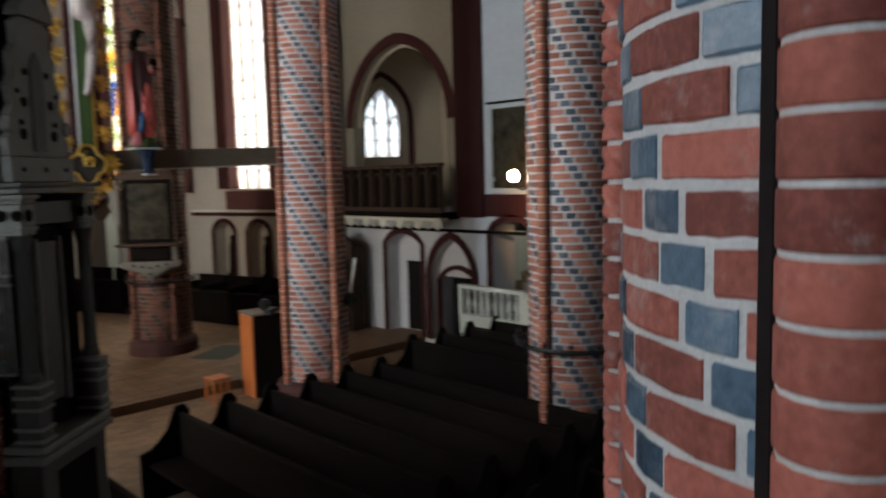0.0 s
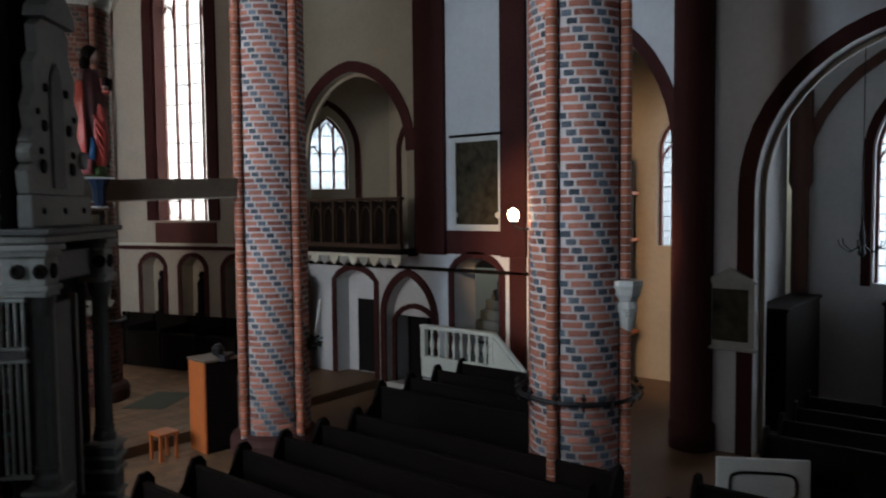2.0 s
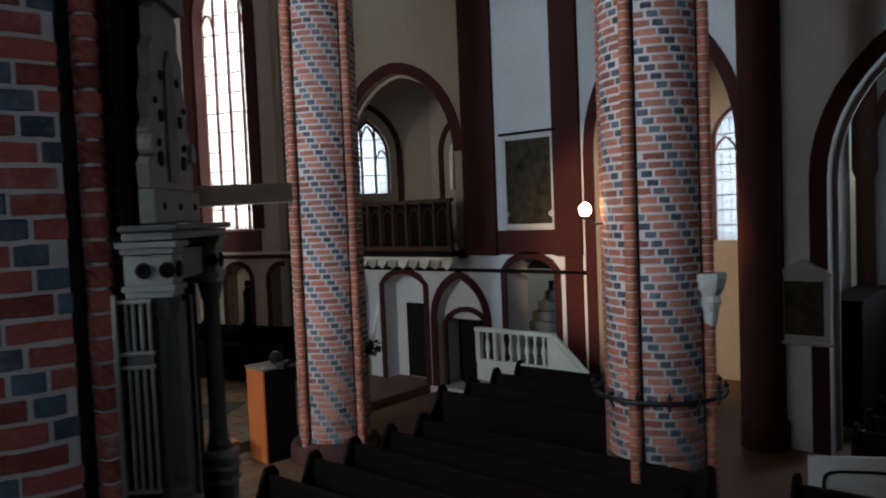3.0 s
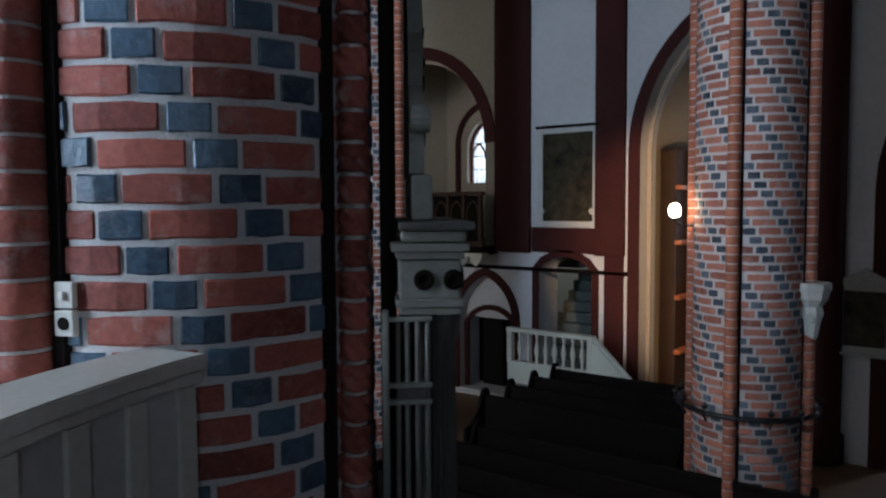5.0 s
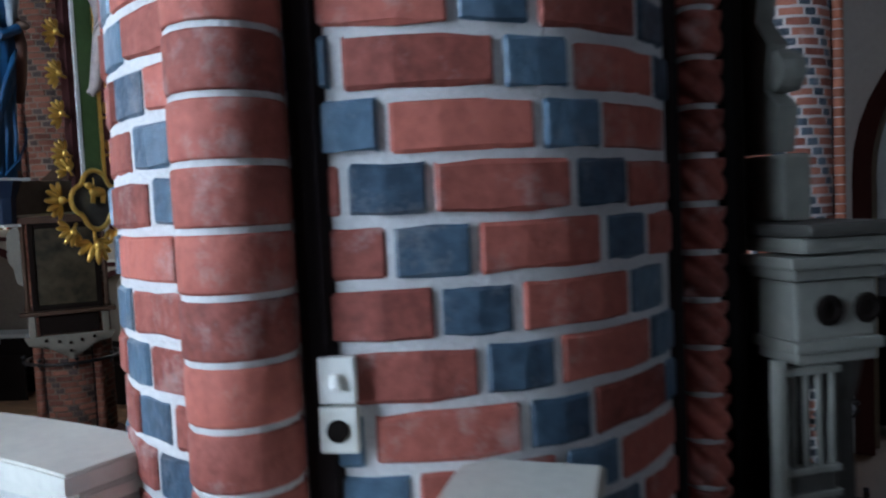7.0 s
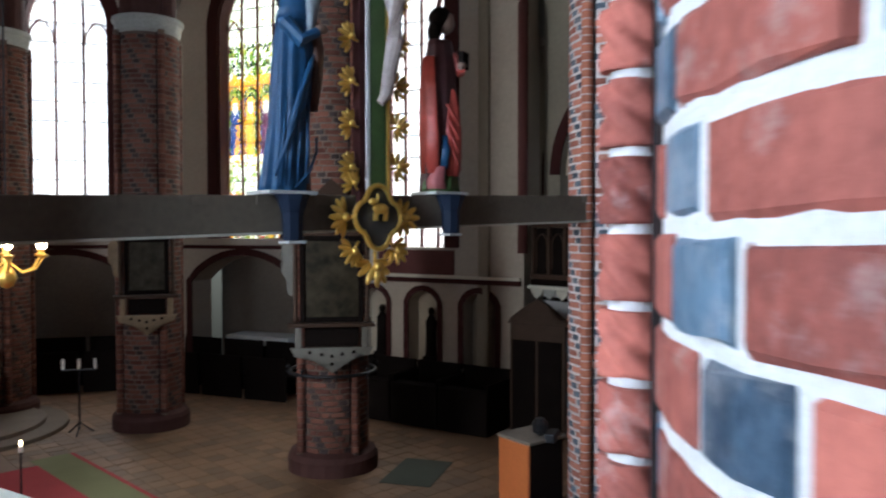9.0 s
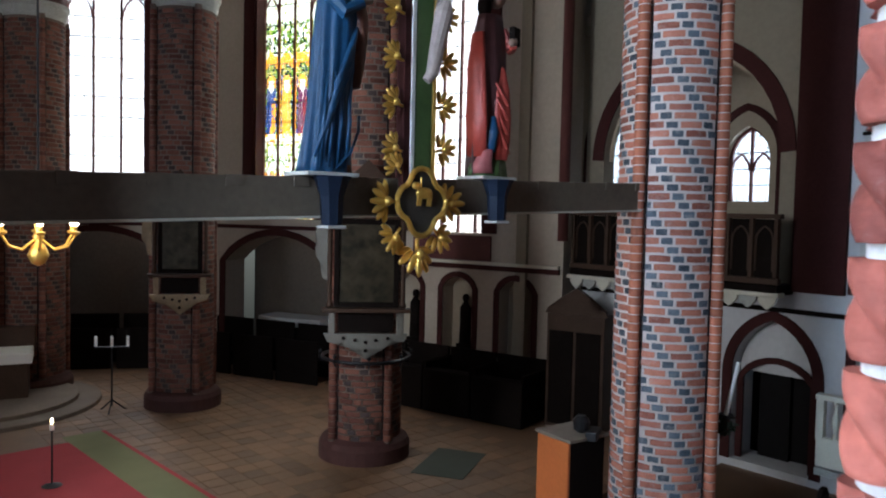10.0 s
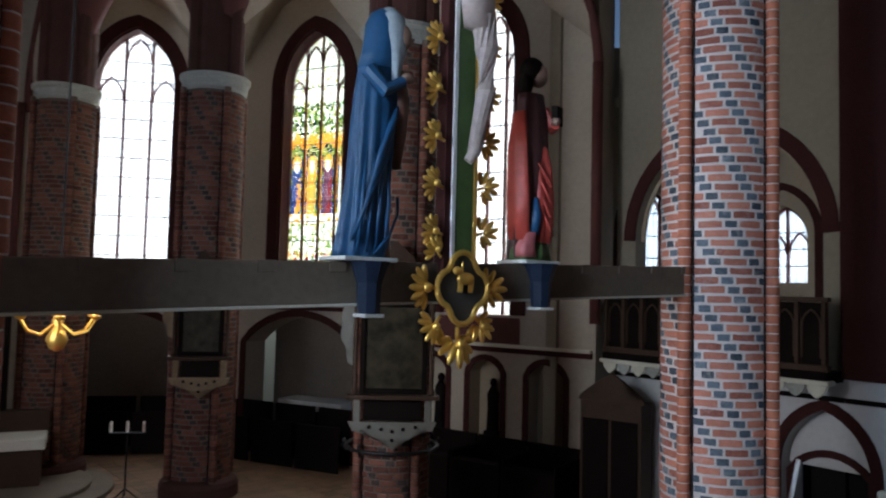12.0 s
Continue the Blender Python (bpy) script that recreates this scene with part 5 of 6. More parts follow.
part("handrail", box((10.40, 3.38, 1.575), (0.15, 1.70, 0.075), 0, 0.015), BALUSTER, rail)
for y in (4.17, 2.60):
    part("end_post", box((10.40, y, 1.28), (0.12, 0.10, 0.60), 0, 0.01), BALUSTER, rail)
for k in range(8):
    y = 3.98 - k * 0.175
    part("baluster", lathe([(0.035, 1.02), (0.035, 1.07), (0.022, 1.09), (0.045, 1.20), (0.05, 1.26), (0.022, 1.40), (0.02, 1.45), (0.034, 1.48), (0.034, 1.54)], (10.40, y, 0), 10), BALUSTER, rail, smooth=True)
bm = bmesh.new()
add_prism(bm, [(0, 0.55), (0, 1.52), (0.95, 0.62), (1.1, 0.40), (1.1, 0.28)], Matrix.Translation((10.45, 2.55, 0)) @ Matrix.Rotation(radians(-90), 4, "Z"), -0.10)
part("string_wall", bm, BALUSTER, rail)
part("sloping_rail", tube([(10.40, 2.55, 1.57), (10.40, 1.55, 0.62)], 0.05, 10), BALUSTER, rail)
part("newel", lathe([(0.07, 0), (0.07, 0.55), (0.09, 0.6), (0.05, 0.66), (0.07, 0.75), (0.01, 0.8)], (10.40, 1.45, 0), 10), DARK_WOOD, rail, "dark newel post")

# ---- pictures and epitaphs ----
def framed(name, label, category, m, w, h, frame_mat, picture, fw=0.07):
    """A framed panel, standing on its lower edge at m; it faces along -y of m."""
    t = thing(name, label, category)
    t.matrix_world = m
    part("panel", box((0, -0.02, h / 2), (w - fw, 0.03, h - fw)), picture, t, "darkened painted panel")
    for s in (-1, 1):
        part("frame_side", box((s * (w - fw) / 2, -0.035, h / 2), (fw, 0.06, h), 0, 0.012), frame_mat, t)
    for z in (fw / 2, h - fw / 2):
        part("frame_rail", box((0, -0.035, z), (w - 2 * fw, 0.06, fw), 0, 0.012), frame_mat, t)
    return t


NORTH = Matrix.Rotation(radians(-90), 4, "Z")
pic = framed("painting", "large dark old painting in a pale frame on the aisle wall", "painting", Matrix.Translation((11.18, 3.44, 3.40)) @ NORTH, 1.20, 1.78, GREY_WOOD, PICTURE, 0.10)
part("crest_rail", box((0, -0.05, 1.80), (1.26, 0.09, 0.05), 0, 0.012), DARK_WOOD, pic)
for s in (-1, 1):
    part("scroll", lathe([(0.02, -0.03), (0.05, -0.03), (0.06, 0), (0.05, 0.03), (0.02, 0.03)], m=Matrix.Translation((s * 0.5, -0.07, 0.28)) @ Matrix.Rotation(radians(90), 4, "X"), seg=12), GREY_WOOD, pic)
epn = framed("wall_epitaph", "small gabled epitaph with a dark panel in a carved stone frame", "epitaph", Matrix.Translation((11.17, -1.30, 1.66)) @ NORTH, 0.72, 0.98, STONE, PICTURE, 0.09)
part("pediment", add_prism(bmesh.new(), [(-0.42, 0.98), (0.42, 0.98), (0.30, 1.06), (0.12, 1.14), (0.0, 1.22), (-0.12, 1.14), (-0.30, 1.06)], Matrix.Translation((0, -0.09, 0)), 0.08), STONE, epn)
part("ledge", box((0, -0.07, -0.02), (0.82, 0.14, 0.05), 0, 0.015), STONE, epn)


TAN_CARVING = mat("tan_carved_wood", (0.24, 0.17, 0.09), 0.6, var=0.35, grain=25, big=6, bump=0.2)


def pillar_epitaph(label, cx, cy, angle, z, w, h, out, apron_mat):
    m = Matrix.Translation((cx + out * math.cos(angle), cy + out * math.sin(angle), z)) @ Matrix.Rotation(angle + math.pi / 2, 4, "Z")
    t = framed("pillar_epitaph", label, "epitaph", m, w, h, DARK_WOOD, PICTURE, 0.08)
    t["group"] = "epitaphs on the choir pillars"
    for s in (-1, 1):
        part("side_column", lathe([(0.05, 0), (0.05, 0.06), (0.035, 0.08), (0.032, h - 0.12), (0.05, h - 0.06), (0.05, h)], (s * (w / 2 + 0.06), -0.05, 0), 10), BROWN_WOOD, t, "dark side column", smooth=True)
    ear = [(0, 0.3), (0.07, 0.33), (0.09, 0.40), (0.04, 0.44), (0.10, 0.50), (0.17, 0.58), (0.18, 0.68), (0.12, 0.74), (0.17, 0.80), (0.16, 0.9), (0.08, 0.96), (0.0, 1.0)]
    part("carved_ear", add_prism(bmesh.new(), [(-w / 2 - 0.10 - x, zz * h) for x, zz in ear], Matrix.Translation((0, -0.04, 0)), 0.05), apron_mat, t, "carved scroll edge")
    part("shelf", box((0, -0.09, -0.03), (w + 0.34, 0.22, 0.06), 0, 0.015), BROWN_WOOD, t, "dark moulded shelf")
    part("inscription", box((0, -0.05, -0.22), (w * 0.85, 0.05, 0.28), 0, 0.01), DARK_WOOD, t, "dark inscription panel")
    for s in (-1, 1):
        part("bracket", box((s * (w / 2 + 0.02), -0.06, -0.22), (0.10, 0.12, 0.32), 0, 0.02), apron_mat, t)
    part("apron", add_prism(bmesh.new(), [(-w / 2 - 0.14, -0.38), (w / 2 + 0.14, -0.38), (w / 2 + 0.08, -0.50), (w / 2 - 0.08, -0.48), (w * 0.22, -0.60), (w * 0.1, -0.56), (0, -0.76), (-w * 0.1, -0.56), (-w * 0.22, -0.60), (-w / 2 + 0.08, -0.48), (-w / 2 - 0.08, -0.50)], Matrix.Translation((0, -0.10, 0)), 0.07), apron_mat, t, "carved scrolled apron")
    # Dark dots on the solid apron take the place of shaded holes.
    for sx, zz in ((-0.34, -0.44), (0.34, -0.44), (-0.16, -0.47), (0.16, -0.47), (0, -0.50), (0, -0.62)):
        part("boss", add_ball(bmesh.new(), (sx * w, -0.135, zz), 0.026, 0, 8, (1, 0.5, 1)), DARK_WOOD, t, "dark dot standing in for the shade of a hole")
    part("crown", add_prism(bmesh.new(), [(-w / 2 - 0.12, h), (w / 2 + 0.12, h), (w / 2, h + 0.12), (w * 0.3, h + 0.2), (w * 0.26, h + 0.62), (0, h + 0.86), (-w * 0.26, h + 0.62), (-w * 0.3, h + 0.2), (-w / 2, h + 0.12)], Matrix.Translation((0, -0.10, 0)), 0.09), BROWN_WOOD, t, "carved dark crown")
    return t


pillar_epitaph("large carved epitaph with a dark painting on a choir pillar", 6.60, 9.55, radians(234), 2.55, 0.95, 1.30, 0.72, EPI_PALE)
pillar_epitaph("carved epitaph with a small painting on a choir pillar", 5.50, 14.1, radians(243), 2.75, 0.78, 1.05, 0.70, TAN_CARVING)

# ---- pews ----
def pew(length):
    p = thing("pew", "dark-stained oak pew with shaped ends in the nave", "pew", "nave pews")
    part("seat", box((0.02, 0, 0.44), (0.40, length, 0.04), 0, 0.01), DARK_WOOD, p)
    part("backrest", box((0.24, 0, 0.70), (0.035, length, 0.52), 0, 0.008), DARK_WOOD, p)
    part("back_rail", box((0.25, 0, 0.965), (0.07, length, 0.05), 0, 0.014), DARK_WOOD, p)
    part("book_shelf", box((0.32, 0, 0.80), (0.12, length, 0.025), 0, 0.006), DARK_WOOD, p)
    end = [(-0.26, 0), (0.32, 0), (0.32, 0.62), (0.36, 0.70), (0.33, 0.90), (0.36, 1.0), (0.30, 1.08), (0.20, 1.07), (0.14, 0.96), (0.06, 0.74), (-0.12, 0.62), (-0.26, 0.58)]
    for s in (-1, 1):
        part("pew_end", add_prism(bmesh.new(), end, Matrix.Translation((0, s * length / 2 - 0.025, 0)), 0.05), DARK_WOOD, p)
    return p


first = pew(3.9)
first.matrix_world = pose(2.0, -0.15, 0)
for k in range(6):
    copy_thing(first, pose(3.40 + 0.63 * k, 0.46, 0))
for k in range(7):
    copy_thing(first, pose(2.0 + 0.80 * k, -4.2, 0))
second = pew(3.0)
tagged(second, "dark-stained oak pew in the side aisle", "pew", "aisle pews")
for k in range(4):
    m = pose(8.95 + 0.75 * k, -3.85, 0)
    if k == 0:
        second.matrix_world = m
    else:
        copy_thing(second, m)
for k in range(4):
    copy_thing(second, pose(7.95 + 0.72 * k, 1.75, 0))
panel = thing("painted_panel", "pale painted panel with a dark oval border", "panel", at=(8.42, -2.52, 0), turn=-62)
part("board", box((0, 0, 0.46), (1.02, 0.05, 0.92), 0, 0.01), GREY_WOOD, panel)
part("border", tube([(0.36 * math.copysign(abs(math.cos(a)) ** 0.45, math.cos(a)), -0.03, 0.60 + 0.16 * math.copysign(abs(math.sin(a)) ** 0.45, math.sin(a))) for a in (2 * math.pi * i / 40 for i in range(41))], 0.018, 6), DARK_WOOD, panel, "dark moulded oval border")

# ---- lectern cabinet, candle bracket, hoops, lamp ----
cab = thing("cabinet", "honey-brown veneered cabinet with a dark top by the pillar", "cabinet", at=(6.56, 5.38, 0), turn=-6)
cab.scale = (1, 0.68, 1.078)
part("body", box((0, 0, 0.675), (0.54, 0.74, 1.35), 0, 0.008), DARK_WOOD, cab)
part("side_panel", box((0, 0.386, 0.675), (0.54, 0.03, 1.33), 0, 0.005), HONEY_WOOD, cab, "honey-brown veneer side")
part("front_panel", box((-0.286, 0, 0.675), (0.03, 0.74, 1.33), 0, 0.005), HONEY_WOOD, cab, "honey-brown veneer front")
part("top", box((0, 0, 1.365), (0.62, 0.84, 0.035), 0, 0.008), DARKENED_BROWN, cab, "grey-brown top")
stool = thing("stool", "low honey-brown wooden stool beside the cabinet", "stool", at=(5.75, 5.55, 0))
part("seat", box((0, 0, 0.42), (0.34, 0.34, 0.04), 0, 0.01), HONEY_WOOD, stool)
for sx in (-1, 1):
    for sy in (-1, 1):
        part("leg", box((sx * 0.13, sy * 0.13, 0.20), (0.045, 0.045, 0.40), 0, 0.006), HONEY_WOOD, stool)


def sprig(c, r, n, seed):
    bm = bmesh.new()
    rr = random.Random(seed)
    for _ in range(n):
        d = Vector((rr.gauss(0, 1), rr.gauss(0, 1), rr.gauss(0, 0.7))).normalized() * r * rr.uniform(0.3, 1.0)
        m = Matrix.Translation(Vector(c) + d) @ Euler((rr.uniform(0, 6), rr.uniform(0, 6), rr.uniform(0, 6))).to_matrix().to_4x4()
        bmesh.ops.create_cone(bm, cap_ends=False, segments=4, radius1=0.016, radius2=0.0, depth=0.11, matrix=m)
    return bm


cb = thing("candle_bracket", "tall white candle on an iron bracket with a dark evergreen sprig", "candle")
part("arm", tube([(7.40, 4.12, 1.74), (7.46, 4.05, 1.72), (7.50, 4.02, 1.79)], 0.018, 8), IRON, cb)
part("drip_pan", lathe([(0.03, 1.78), (0.075, 1.80), (0.08, 1.83), (0.05, 1.82)], (7.50, 4.02, 0), 14), IRON, cb)
part("candle", tube([(7.50, 4.02, 1.82), (7.56, 3.93, 2.41)], 0.024, 12), WAX, cb, "leaning white wax candle")
part("sprig", sprig((7.49, 4.03, 1.70), 0.13, 70, 3), DARK_GREEN, cb, "dark evergreen sprig")


def hoop(label, cx, cy, z, r, spikes):
    h = thing("iron_hoop", label, "hoop", "iron hoops", at=(cx, cy, z))
    part("band", moved(tube([(r * math.cos(a), r * math.sin(a), 0) for a in (2 * math.pi * i / 40 for i in range(41))], 0.028, 8), Matrix.Identity(4)), IRON, h)
    for k in range(spikes):
        a = 2 * math.pi * (k + 0.3) / spikes
        s = part("spike", tube([(r * math.cos(a), r * math.sin(a), -0.08), ((r + 0.05) * math.cos(a), (r + 0.05) * math.sin(a), 0.0), ((r + 0.02) * math.cos(a), (r + 0.02) * math.sin(a), 0.12)], 0.013, 6), IRON, h)
        part("cup", lathe([(0.02, 0.05), (0.035, 0.07), (0.03, 0.09)], ((r + 0.03) * math.cos(a), (r + 0.03) * math.sin(a), 0), 8), IRON, s)
    return h


hoop("black wrought-iron hoop with spikes round a brick pillar", 7.407, -0.692, 1.66, 0.70, 14)
hoop("black wrought-iron hoop round the choir pillar", 6.60, 9.55, 1.70, 0.68, 8)
hb = thing("iron_clamp", "dark iron clamp on the brick pillar", "clamp", at=(6.98, 5.15, 1.50))
part("plate", box((-0.35, -0.02, 0), (0.30, 0.12, 0.10), 25, 0.01), IRON, hb)
part("lamp_head", lathe([(0.03, 0.0), (0.09, 0.04), (0.10, 0.14), (0.05, 0.20)], (-0.42, 0.10, 0.0), 12), IRON, hb)

corbel = thing("corbel", "pale weathered stone corbel on a pillar shaft", "corbel", at=(7.407, -1.31, -0.26))
part("cap", lathe([(0.10, 3.02), (0.16, 3.10), (0.17, 3.16), (0.19, 3.20), (0.19, 3.26)], (0, 0, 0), 8), PALE_STONE, corbel)
part("bowl", lathe([(0.04, 2.66), (0.07, 2.72), (0.09, 2.85), (0.12, 2.95), (0.10, 3.02)], (0, 0, 0), 10), PALE_STONE, corbel)
part("chip", box((-0.08, -0.05, 2.88), (0.04, 0.05, 0.06), 20, 0.01), STONE, corbel)

wl = thing("wall_lamp", "lit floodlight bulb on an iron arm fixed to the brick pillar", "lamp")
part("arm", tube([(7.23, -0.20, 3.58), (7.16, -0.08, 3.56), (7.13, 0.0, 3.60)], 0.012, 8), IRON, wl)
part("holder", lathe([(0.02, 3.62), (0.032, 3.64), (0.03, 3.70)], (7.13, 0.02, 0), 10), IRON, wl)
part("bulb", add_ball(bmesh.new(), (7.13, 0.02, 3.735), 0.075, 0, 14, (0.9, 0.9, 1.1)), BULB, wl, "glowing warm bulb")
lamp = bpy.data.lights.new("wall_lamp_light", "SPOT")
lamp.energy, lamp.color, lamp.shadow_soft_size = 1700, (1.0, 0.62, 0.33), 0.06
lamp.spot_size, lamp.spot_blend = radians(58), 0.6
lob = new("wall_lamp_light", lamp)
lob.matrix_world = look((7.21, 0.06, 3.735), (13.4, 1.9, 3.0))

# ---- chandelier ----
ch = thing("chandelier", "brass chandelier with curled arms and lit bulbs", "chandelier", at=(1.84, 9.0, 3.58))
part("body", lathe([(0.01, -0.30), (0.07, -0.27), (0.11, -0.18), (0.07, -0.08), (0.035, -0.04), (0.06, 0.02), (0.03, 0.08), (0.045, 0.2), (0.02, 0.3), (0.012, 0.34)], (0, 0, 0), 18), GOLD, ch, "turned brass stem and ball", smooth=True)
part("chain", tube([(0, 0, 0.3), (0, 0, 8.96)], 0.012, 6), IRON, ch)
for k in range(6):
    a = 2 * math.pi * k / 6 + 0.35
    ca, sa = math.cos(a), math.sin(a)
    arm = part("arm", tube([(0.05 * ca, 0.05 * sa, -0.02), (0.18 * ca, 0.18 * sa, -0.12), (0.32 * ca, 0.32 * sa, -0.08), (0.40 * ca, 0.40 * sa, 0.04), (0.36 * ca, 0.36 * sa, 0.08)], 0.013, 8), GOLD, ch)
    part("cup", lathe([(0.015, 0.04), (0.05, 0.06), (0.055, 0.08), (0.02, 0.09), (0.02, 0.14)], (0.40 * ca, 0.40 * sa, 0), 12), GOLD, arm)
    part("bulb", add_ball(bmesh.new(), (0.40 * ca, 0.40 * sa, 0.19), 0.042, 0, 12, (0.85, 0.85, 1.2)), BULB, arm, "glowing warm bulb")
cl = bpy.data.lights.new("chandelier_light", "POINT")
cl.energy, cl.color, cl.shadow_soft_size = 28, (1.0, 0.66, 0.36), 0.35
lob = new("chandelier_light", cl)
lob.location = (1.84, 9.0, 3.98)

# ---- choir furnishings ----
plat = thing("altar_step", "rounded stone step before the altar", "step", at=(2.4, 16.1, CHOIR))
plat.scale = (1, 1, 0.55)
part("lower_step", lathe([(2.1, 0), (2.1, 0.13), (2.08, 0.15)], (0, 0, 0), 40), BROWN_STEP, plat)
part("upper_step", lathe([(1.7, 0.15), (1.7, 0.28), (1.68, 0.30)], (0, 0, 0), 40), BROWN_STEP, plat)
al = thing("altar", "stone altar table covered by a white cloth", "altar", at=(2.4, 16.2, CHOIR + 0.165), turn=-14)
al.scale = (1, 1, 0.86)
part("block", box((0, 0, 0.48), (1.7, 0.8, 0.96), 0, 0.015), BROWN_WOOD, al)
part("cloth", box((0, -0.01, 0.88), (1.84, 0.90, 0.24), 0, 0.03), LINEN, al, "white altar cloth")
part("altar_shelf", box((0, 0.55, 1.2), (1.9, 0.3, 0.5), 0, 0.02), BROWN_WOOD, al)
shrine = thing("altar_shrine", "dark carved and gilded altar shrine", "shrine", at=(1.9, 16.95, CHOIR + 0.165))
part("shrine_case", box((0, 0, 2.3), (1.7, 0.3, 2.4), -14, 0.02), DARK_WOOD, shrine)
for k in range(3):
    part("figure_relief", add_loft(bmesh.new(), [(-0.5 + 0.5 * k, -0.28, 1.5, 0.16, 0.08, 0.08, 5), (-0.5 + 0.5 * k, -0.28, 2.3, 0.14, 0.08, 0.08, 5), (-0.5 + 0.5 * k, -0.28, 2.7, 0.06, 0.06, 0, 5)], 14), GOLD, shrine, "dull gilded relief")

stand = thing("candle_stand", "slim iron stand with three short white candles", "candle stand", at=(4.25, 14.35, CHOIR))
part("stem", tube([(0, 0, 0.1), (0, 0, 1.2)], 0.016, 8), IRON, stand)
for k in range(3):
    a = 2 * math.pi * k / 3
    part("foot", tube([(0, 0, 0.22), (0.16 * math.cos(a), 0.16 * math.sin(a), 0.08), (0.26 * math.cos(a), 0.26 * math.sin(a), 0.0)], 0.014, 6), IRON, stand)
part("crossbar", box((0, 0, 1.2), (0.62, 0.05, 0.03), -30, 0.006), IRON, stand)
for s in (-1, 0, 1):
    part("candle", lathe([(0.028, 1.22), (0.028, 1.40), (0.01, 1.41)], (s * 0.24, -s * 0.14, 0), 10), WAX, stand)
small = thing("candlestick", "thin iron candlestick with one lit candle on the carpet edge", "candlestick", at=(2.42, 10.9, CHOIR))
part("stem", tube([(0, 0, 0.02), (0, 0, 0.78)], 0.012, 8), IRON, small)
part("foot", lathe([(0.14, 0), (0.13, 0.02), (0.03, 0.05)], (0, 0, 0), 14), IRON, small)
part("candle", lathe([(0.03, 0.78), (0.03, 0.86)], (0, 0, 0), 10), WAX, small)
part("flame", add_ball(bmesh.new(), (0, 0, 0.905), 0.022, 0, 8, (0.8, 0.8, 1.7)), FLAME, small, "lit flame")

cpt = thing("carpet", "long red carpet with a green and beige border", "carpet", at=(1.75, 9.6, CHOIR))
part("field", box((0, 0, 0.010), (3.05, 6.2, 0.012), 3, 0.003), CARPET, cpt)
part("green_border", box((1.83, 0.1, 0.007), (0.62, 6.9, 0.010), 3, 0.003), mat("olive_border", (0.16, 0.16, 0.07), 0.95, grain=120, big=2, bump=0.2), cpt, "olive green border")
part("red_edge", box((2.17, 0.1, 0.007), (0.07, 6.9, 0.012), 3, 0.003), CARPET, cpt)
mat_ob = thing("floor_mat", "dark grey-green mat lying on the choir floor", "mat", at=(7.35, 8.35, CHOIR), turn=30)
part("sheet", box((0, 0, 0.008), (1.25, 0.8, 0.015), 0, 0.004), mat("grey_green_mat", (0.05, 0.06, 0.045), 0.9, grain=90), mat_ob)

for k, (u, h) in enumerate(NICHES):
    p = S1 @ Vector((u + 0.05, 0.24, 1.17))
    bm = bmesh.new()
    add_box(bm, (0, 0, 0.06), (0.30, 0.24, 0.12), 0, 0.01)
    add_loft(bm, [(0, 0, 0.12, 0.13, 0.10, 0.08, 5), (0, 0, 0.55, 0.11, 0.09, 0.1, 5), (0, 0, 0.85, 0.13, 0.09, 0.05, 5), (0, 0, 0.98, 0.05, 0.05, 0, 5)], 16)
    add_ball(bm, (0, 0, 1.06), 0.075, 0, 10, (1, 1, 1.2))
    st = statue("dark carved figure standing in a wall niche", bm, [DARK_WOOD], p, -75)
    st["group"] = "niche figures"
for k in range(4):
    stl = thing("choir_stall", "dark oak choir stall along the choir wall", "stall", "choir stalls")
    stl.matrix_world = S1 @ Matrix.Translation((0.75 + 1.1 * k, -0.36, CHOIR))
    part("seat", box((0, 0, 0.45), (1.06, 0.46, 0.05), 0, 0.01), DARK_WOOD, stl)
    part("backrest", box((0, 0.26, 0.62), (1.06, 0.06, 1.0), 0, 0.01), DARK_WOOD, stl)
    part("desk", box((0, -0.55, 0.80), (1.06, 0.30, 0.04), 0, 0.01), DARK_WOOD, stl)
    part("desk_front", box((0, -0.68, 0.40), (1.06, 0.05, 0.78), 0, 0.01), DARK_WOOD, stl)
    for s in (-1, 1):
        part("stall_end", box((s * 0.51, -0.2, 0.48), (0.05, 0.95, 0.94), 0, 0.02), DARK_WOOD, stl)
for m, us in ((S2, (1.2, 2.4, 3.6)), (S3, (1.0, 2.2, 3.4))):
    for u in us:
        stl = thing("choir_bench", "low dark oak bench in a choir recess", "bench", "choir benches")
        stl.matrix_world = m @ Matrix.Translation((u, -0.2, CHOIR))
        part("seat", box((0, 0, 0.44), (1.1, 0.40, 0.05), 0, 0.01), DARK_WOOD, stl)
        part("front", box((0, -0.6, 0.48), (1.1, 0.06, 0.96), 0, 0.012), DARK_WOOD, stl)
        part("back", box((0, 0.22, 0.6), (1.1, 0.05, 1.2), 0, 0.012), DARK_WOOD, stl)
tomb = thing("tomb_slab", "pale stone slab lying on a dark chest in the choir recess", "tomb")
tomb.matrix_world = S2 @ Matrix.Translation((2.5, 0.75, CHOIR))
part("chest", box((0, 0, 0.5), (1.6, 0.6, 1.0), 0, 0.015), DARK_WOOD, tomb)
part("slab", box((0, 0, 1.12), (1.8, 0.74, 0.22), 0, 0.025), PALE_STONE, tomb, "pale stone slab")
cup = thing("confessional", "dark carved wooden cupboard with a scrolled crest in the corner", "cupboard")
cup.matrix_world = Matrix.Translation((10.55, 8.45, 0)) @ Matrix.Rotation(radians(-75), 4, "Z")
part("case", box((0, 0, 1.1), (1.1, 0.5, 2.2), 0, 0.015), BROWN_WOOD, cup)
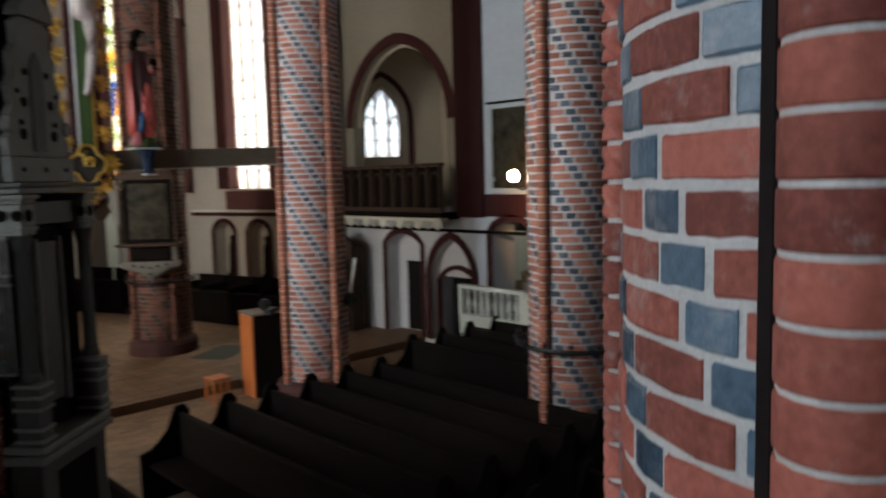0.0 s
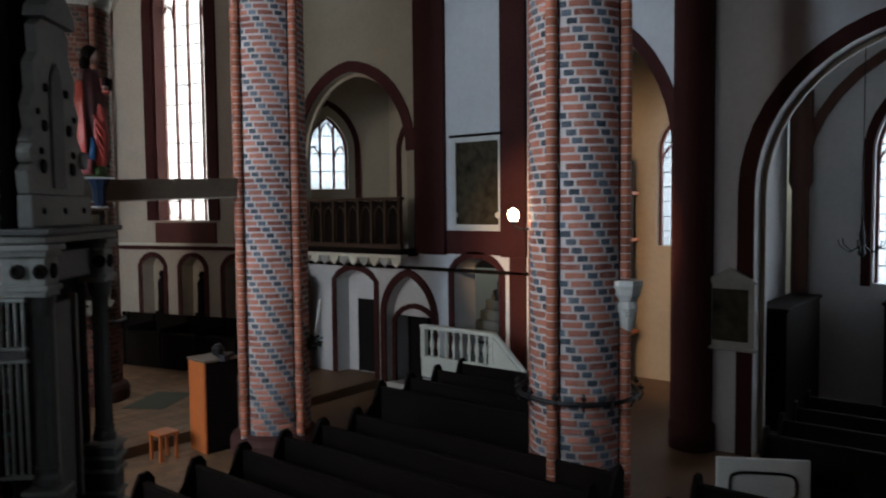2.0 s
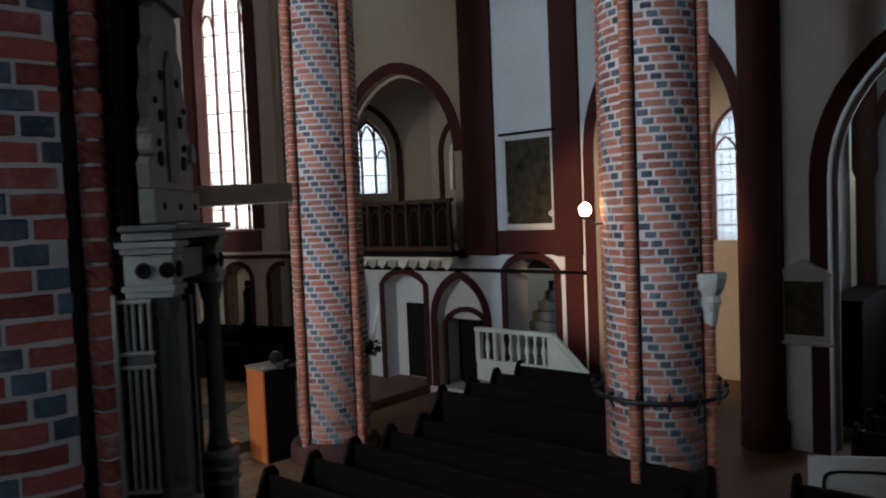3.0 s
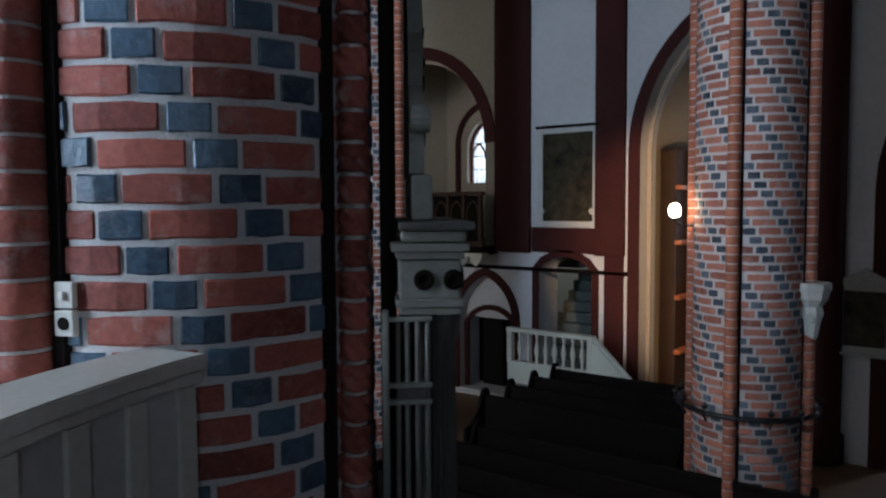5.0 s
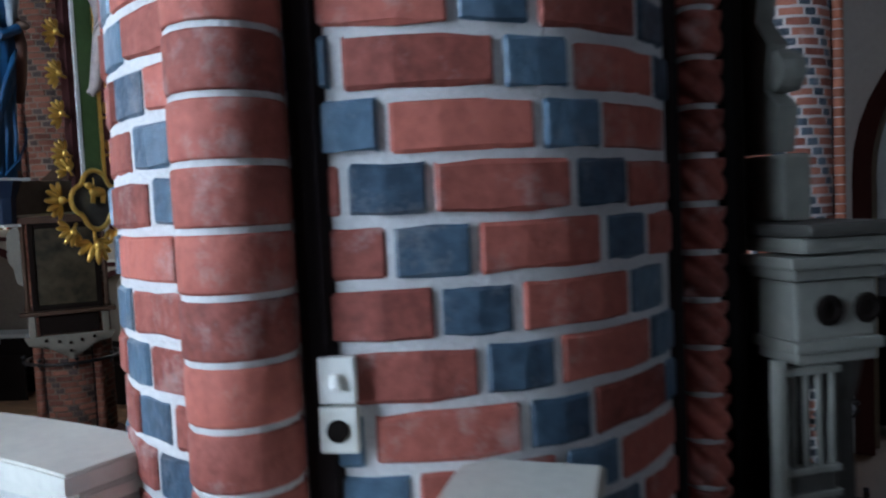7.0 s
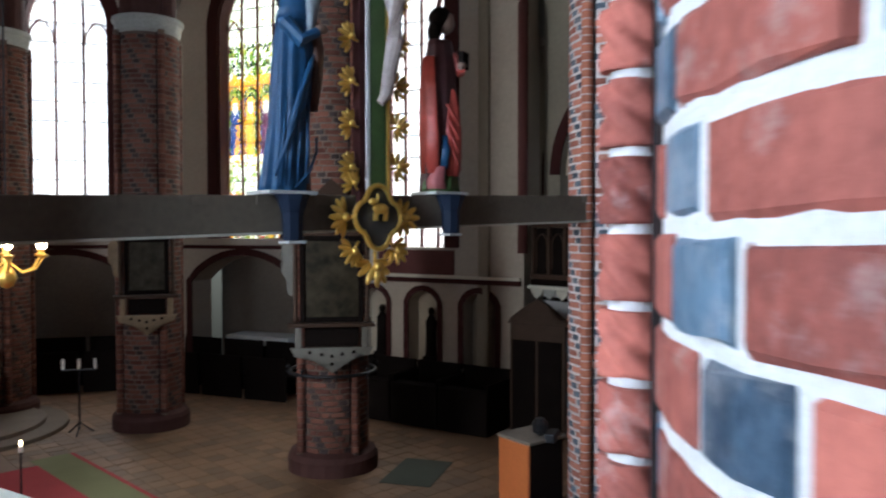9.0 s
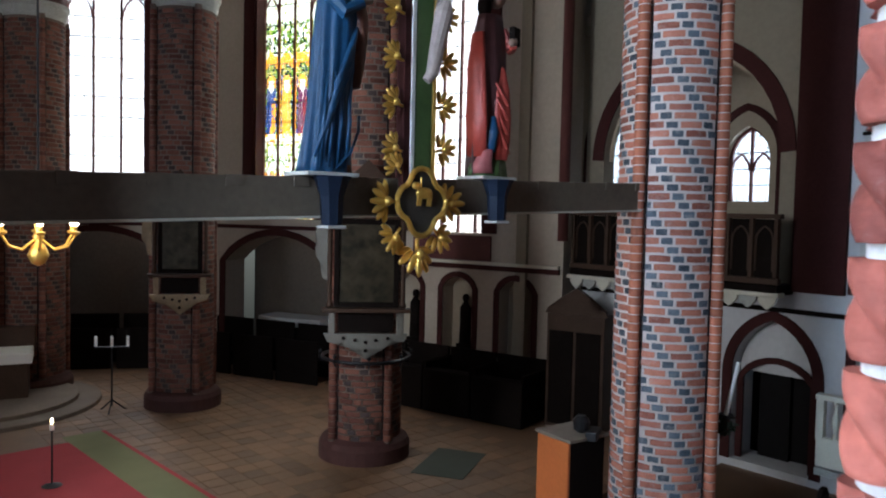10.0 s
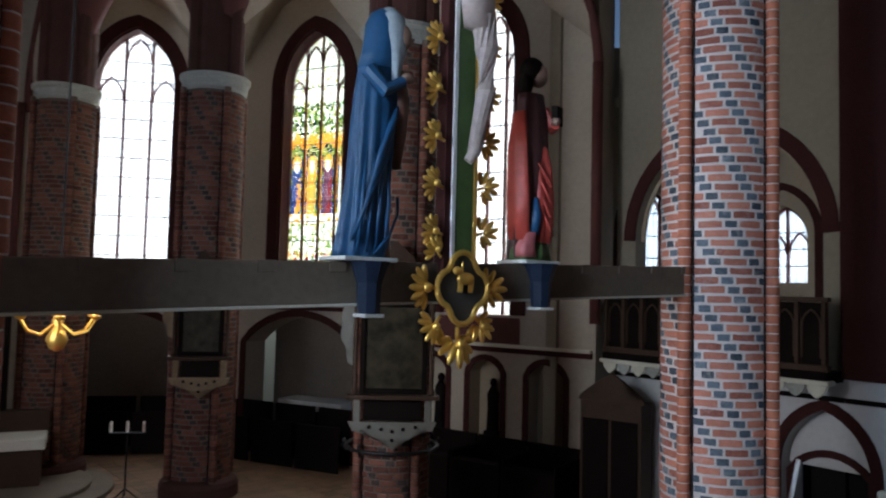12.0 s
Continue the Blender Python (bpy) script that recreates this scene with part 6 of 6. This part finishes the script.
part("crest", add_prism(bmesh.new(), [(-0.6, 2.2), (0.6, 2.2), (0.55, 2.3), (0.3, 2.34), (0.22, 2.55), (0, 2.68), (-0.22, 2.55), (-0.3, 2.34), (-0.55, 2.3)], Matrix.Translation((0, -0.24, 0)), 0.1), BROWN_WOOD, cup)
for s in (-1, 1):
    part("door", box((s * 0.26, -0.265, 1.05), (0.46, 0.03, 1.7), 0, 0.01), DARK_WOOD, cup)

# ---- chapel furnishings ----
org = thing("carved_shrine", "tall warm-lit carved wooden shrine in a side chapel", "shrine", at=(13.6, 2.05, 0))
part("case", box((0, 0, 2.4), (2.4, 0.3, 4.8), 0, 0.02), BROWN_WOOD, org)
for k in range(4):
    part("shelf", box((0, -0.2, 1.1 + 1.0 * k), (2.5, 0.12, 0.08), 0, 0.015), HONEY_WOOD, org)
    part("column", lathe([(0.05, 1.15 + k), (0.035, 1.25 + k), (0.035, 1.95 + k), (0.05, 2.05 + k)], (-0.6, -0.2, 0), 10), HONEY_WOOD, org)
for x, y, w, lab in ((13.2, -0.35, 1.8, "low dark wooden cupboard in a side chapel"), (13.4, -1.6, 2.4, "dark wooden wall panelling bench in a side chapel"), (14.6, -3.2, 1.2, "dark carved altar table in a side chapel")):
    d = thing("dark_cupboard", lab, "cupboard", at=(x, y, 0))
    part("case", box((0, 0, 1.05), (w, 0.5, 2.1), 0, 0.02), DARK_WOOD, d)
    part("top", box((0, 0, 2.13), (w + 0.08, 0.56, 0.06), 0, 0.015), DARK_WOOD, d)
    part("plinth", box((0, 0, 0.08), (w + 0.06, 0.54, 0.16), 0, 0.01), STONE, d)
crib = thing("brass_chandelier", "small dark brass chandelier hanging in a side chapel", "chandelier", at=(14.0, -2.6, 3.1))
part("stem", lathe([(0.02, -0.2), (0.07, -0.12), (0.03, 0.0), (0.05, 0.2), (0.015, 0.4)], (0, 0, 0), 12), IRON, crib)
part("chain", tube([(0, 0, 0.4), (0, 0, 4.5)], 0.01, 6), IRON, crib)
for k in range(6):
    a = 2 * math.pi * k / 6
    part("arm", tube([(0.03 * math.cos(a), 0.03 * math.sin(a), 0), (0.2 * math.cos(a), 0.2 * math.sin(a), -0.1), (0.36 * math.cos(a), 0.36 * math.sin(a), 0.02), (0.38 * math.cos(a), 0.38 * math.sin(a), 0.12)], 0.012, 6), IRON, crib)


# ---- floor bricks ----
def floor_piece(name, w, d, seed):
    bm = bmesh.new()
    rr = random.Random(seed)
    add_box(bm, (0, 0, 0), (w, d, 0.02), 0)
    for v in bm.verts:
        v.co.z += rr.uniform(-0.0015, 0.0015)
        if v.co.z > 0:
            v.co.x *= 0.985
            v.co.y *= 0.985
    me = bpy.data.meshes.new(name)
    bm.to_mesh(me)
    bm.free()
    me.materials.append(TILE)
    return me


TILES = [floor_piece("floor_tile", 0.292, 0.292, k) for k in range(3)]
choir_floor = bpy.data.objects["floor_choir"]
nave_floor = bpy.data.objects["floor"]
rr = random.Random(9)
far_tiles = []
for i in range(26):
    for j in range(38):
        x, y = 3.0 + 0.3 * i, 6.4 + 0.3 * j
        m = Matrix.Translation((x, y, CHOIR - 0.004 + rr.uniform(-0.002, 0.002)))
        if 4.0 < x < 8.5 and 6.3 < y < 12.1 and rr.random() < 0.98:
            PIECES.append(("floor_tile", rr.choice(TILES), choir_floor, m))
        elif x < 9.0:
            far_tiles.append((rr.choice(TILES), m))
mesh_join("floor_tiles", far_tiles, choir_floor)
BRICKS = [floor_piece("floor_brick", 0.242, 0.118, 20 + k) for k in range(3)]
nave_bricks = []
for i in range(22):
    for j in range(25):
        x, y = 1.3 + 0.25 * i + (0.125 if j % 2 else 0), 2.95 + 0.123 * j
        nave_bricks.append((rr.choice(BRICKS), Matrix.Translation((x, y, -0.004 + rr.uniform(-0.002, 0.002)))))
mesh_join("floor_bricks", nave_bricks, nave_floor)


# ---- single bricks ----
for name, me, p, m in PIECES:
    ob = new(name, me)
    ob.parent = p
    ob.matrix_local = m
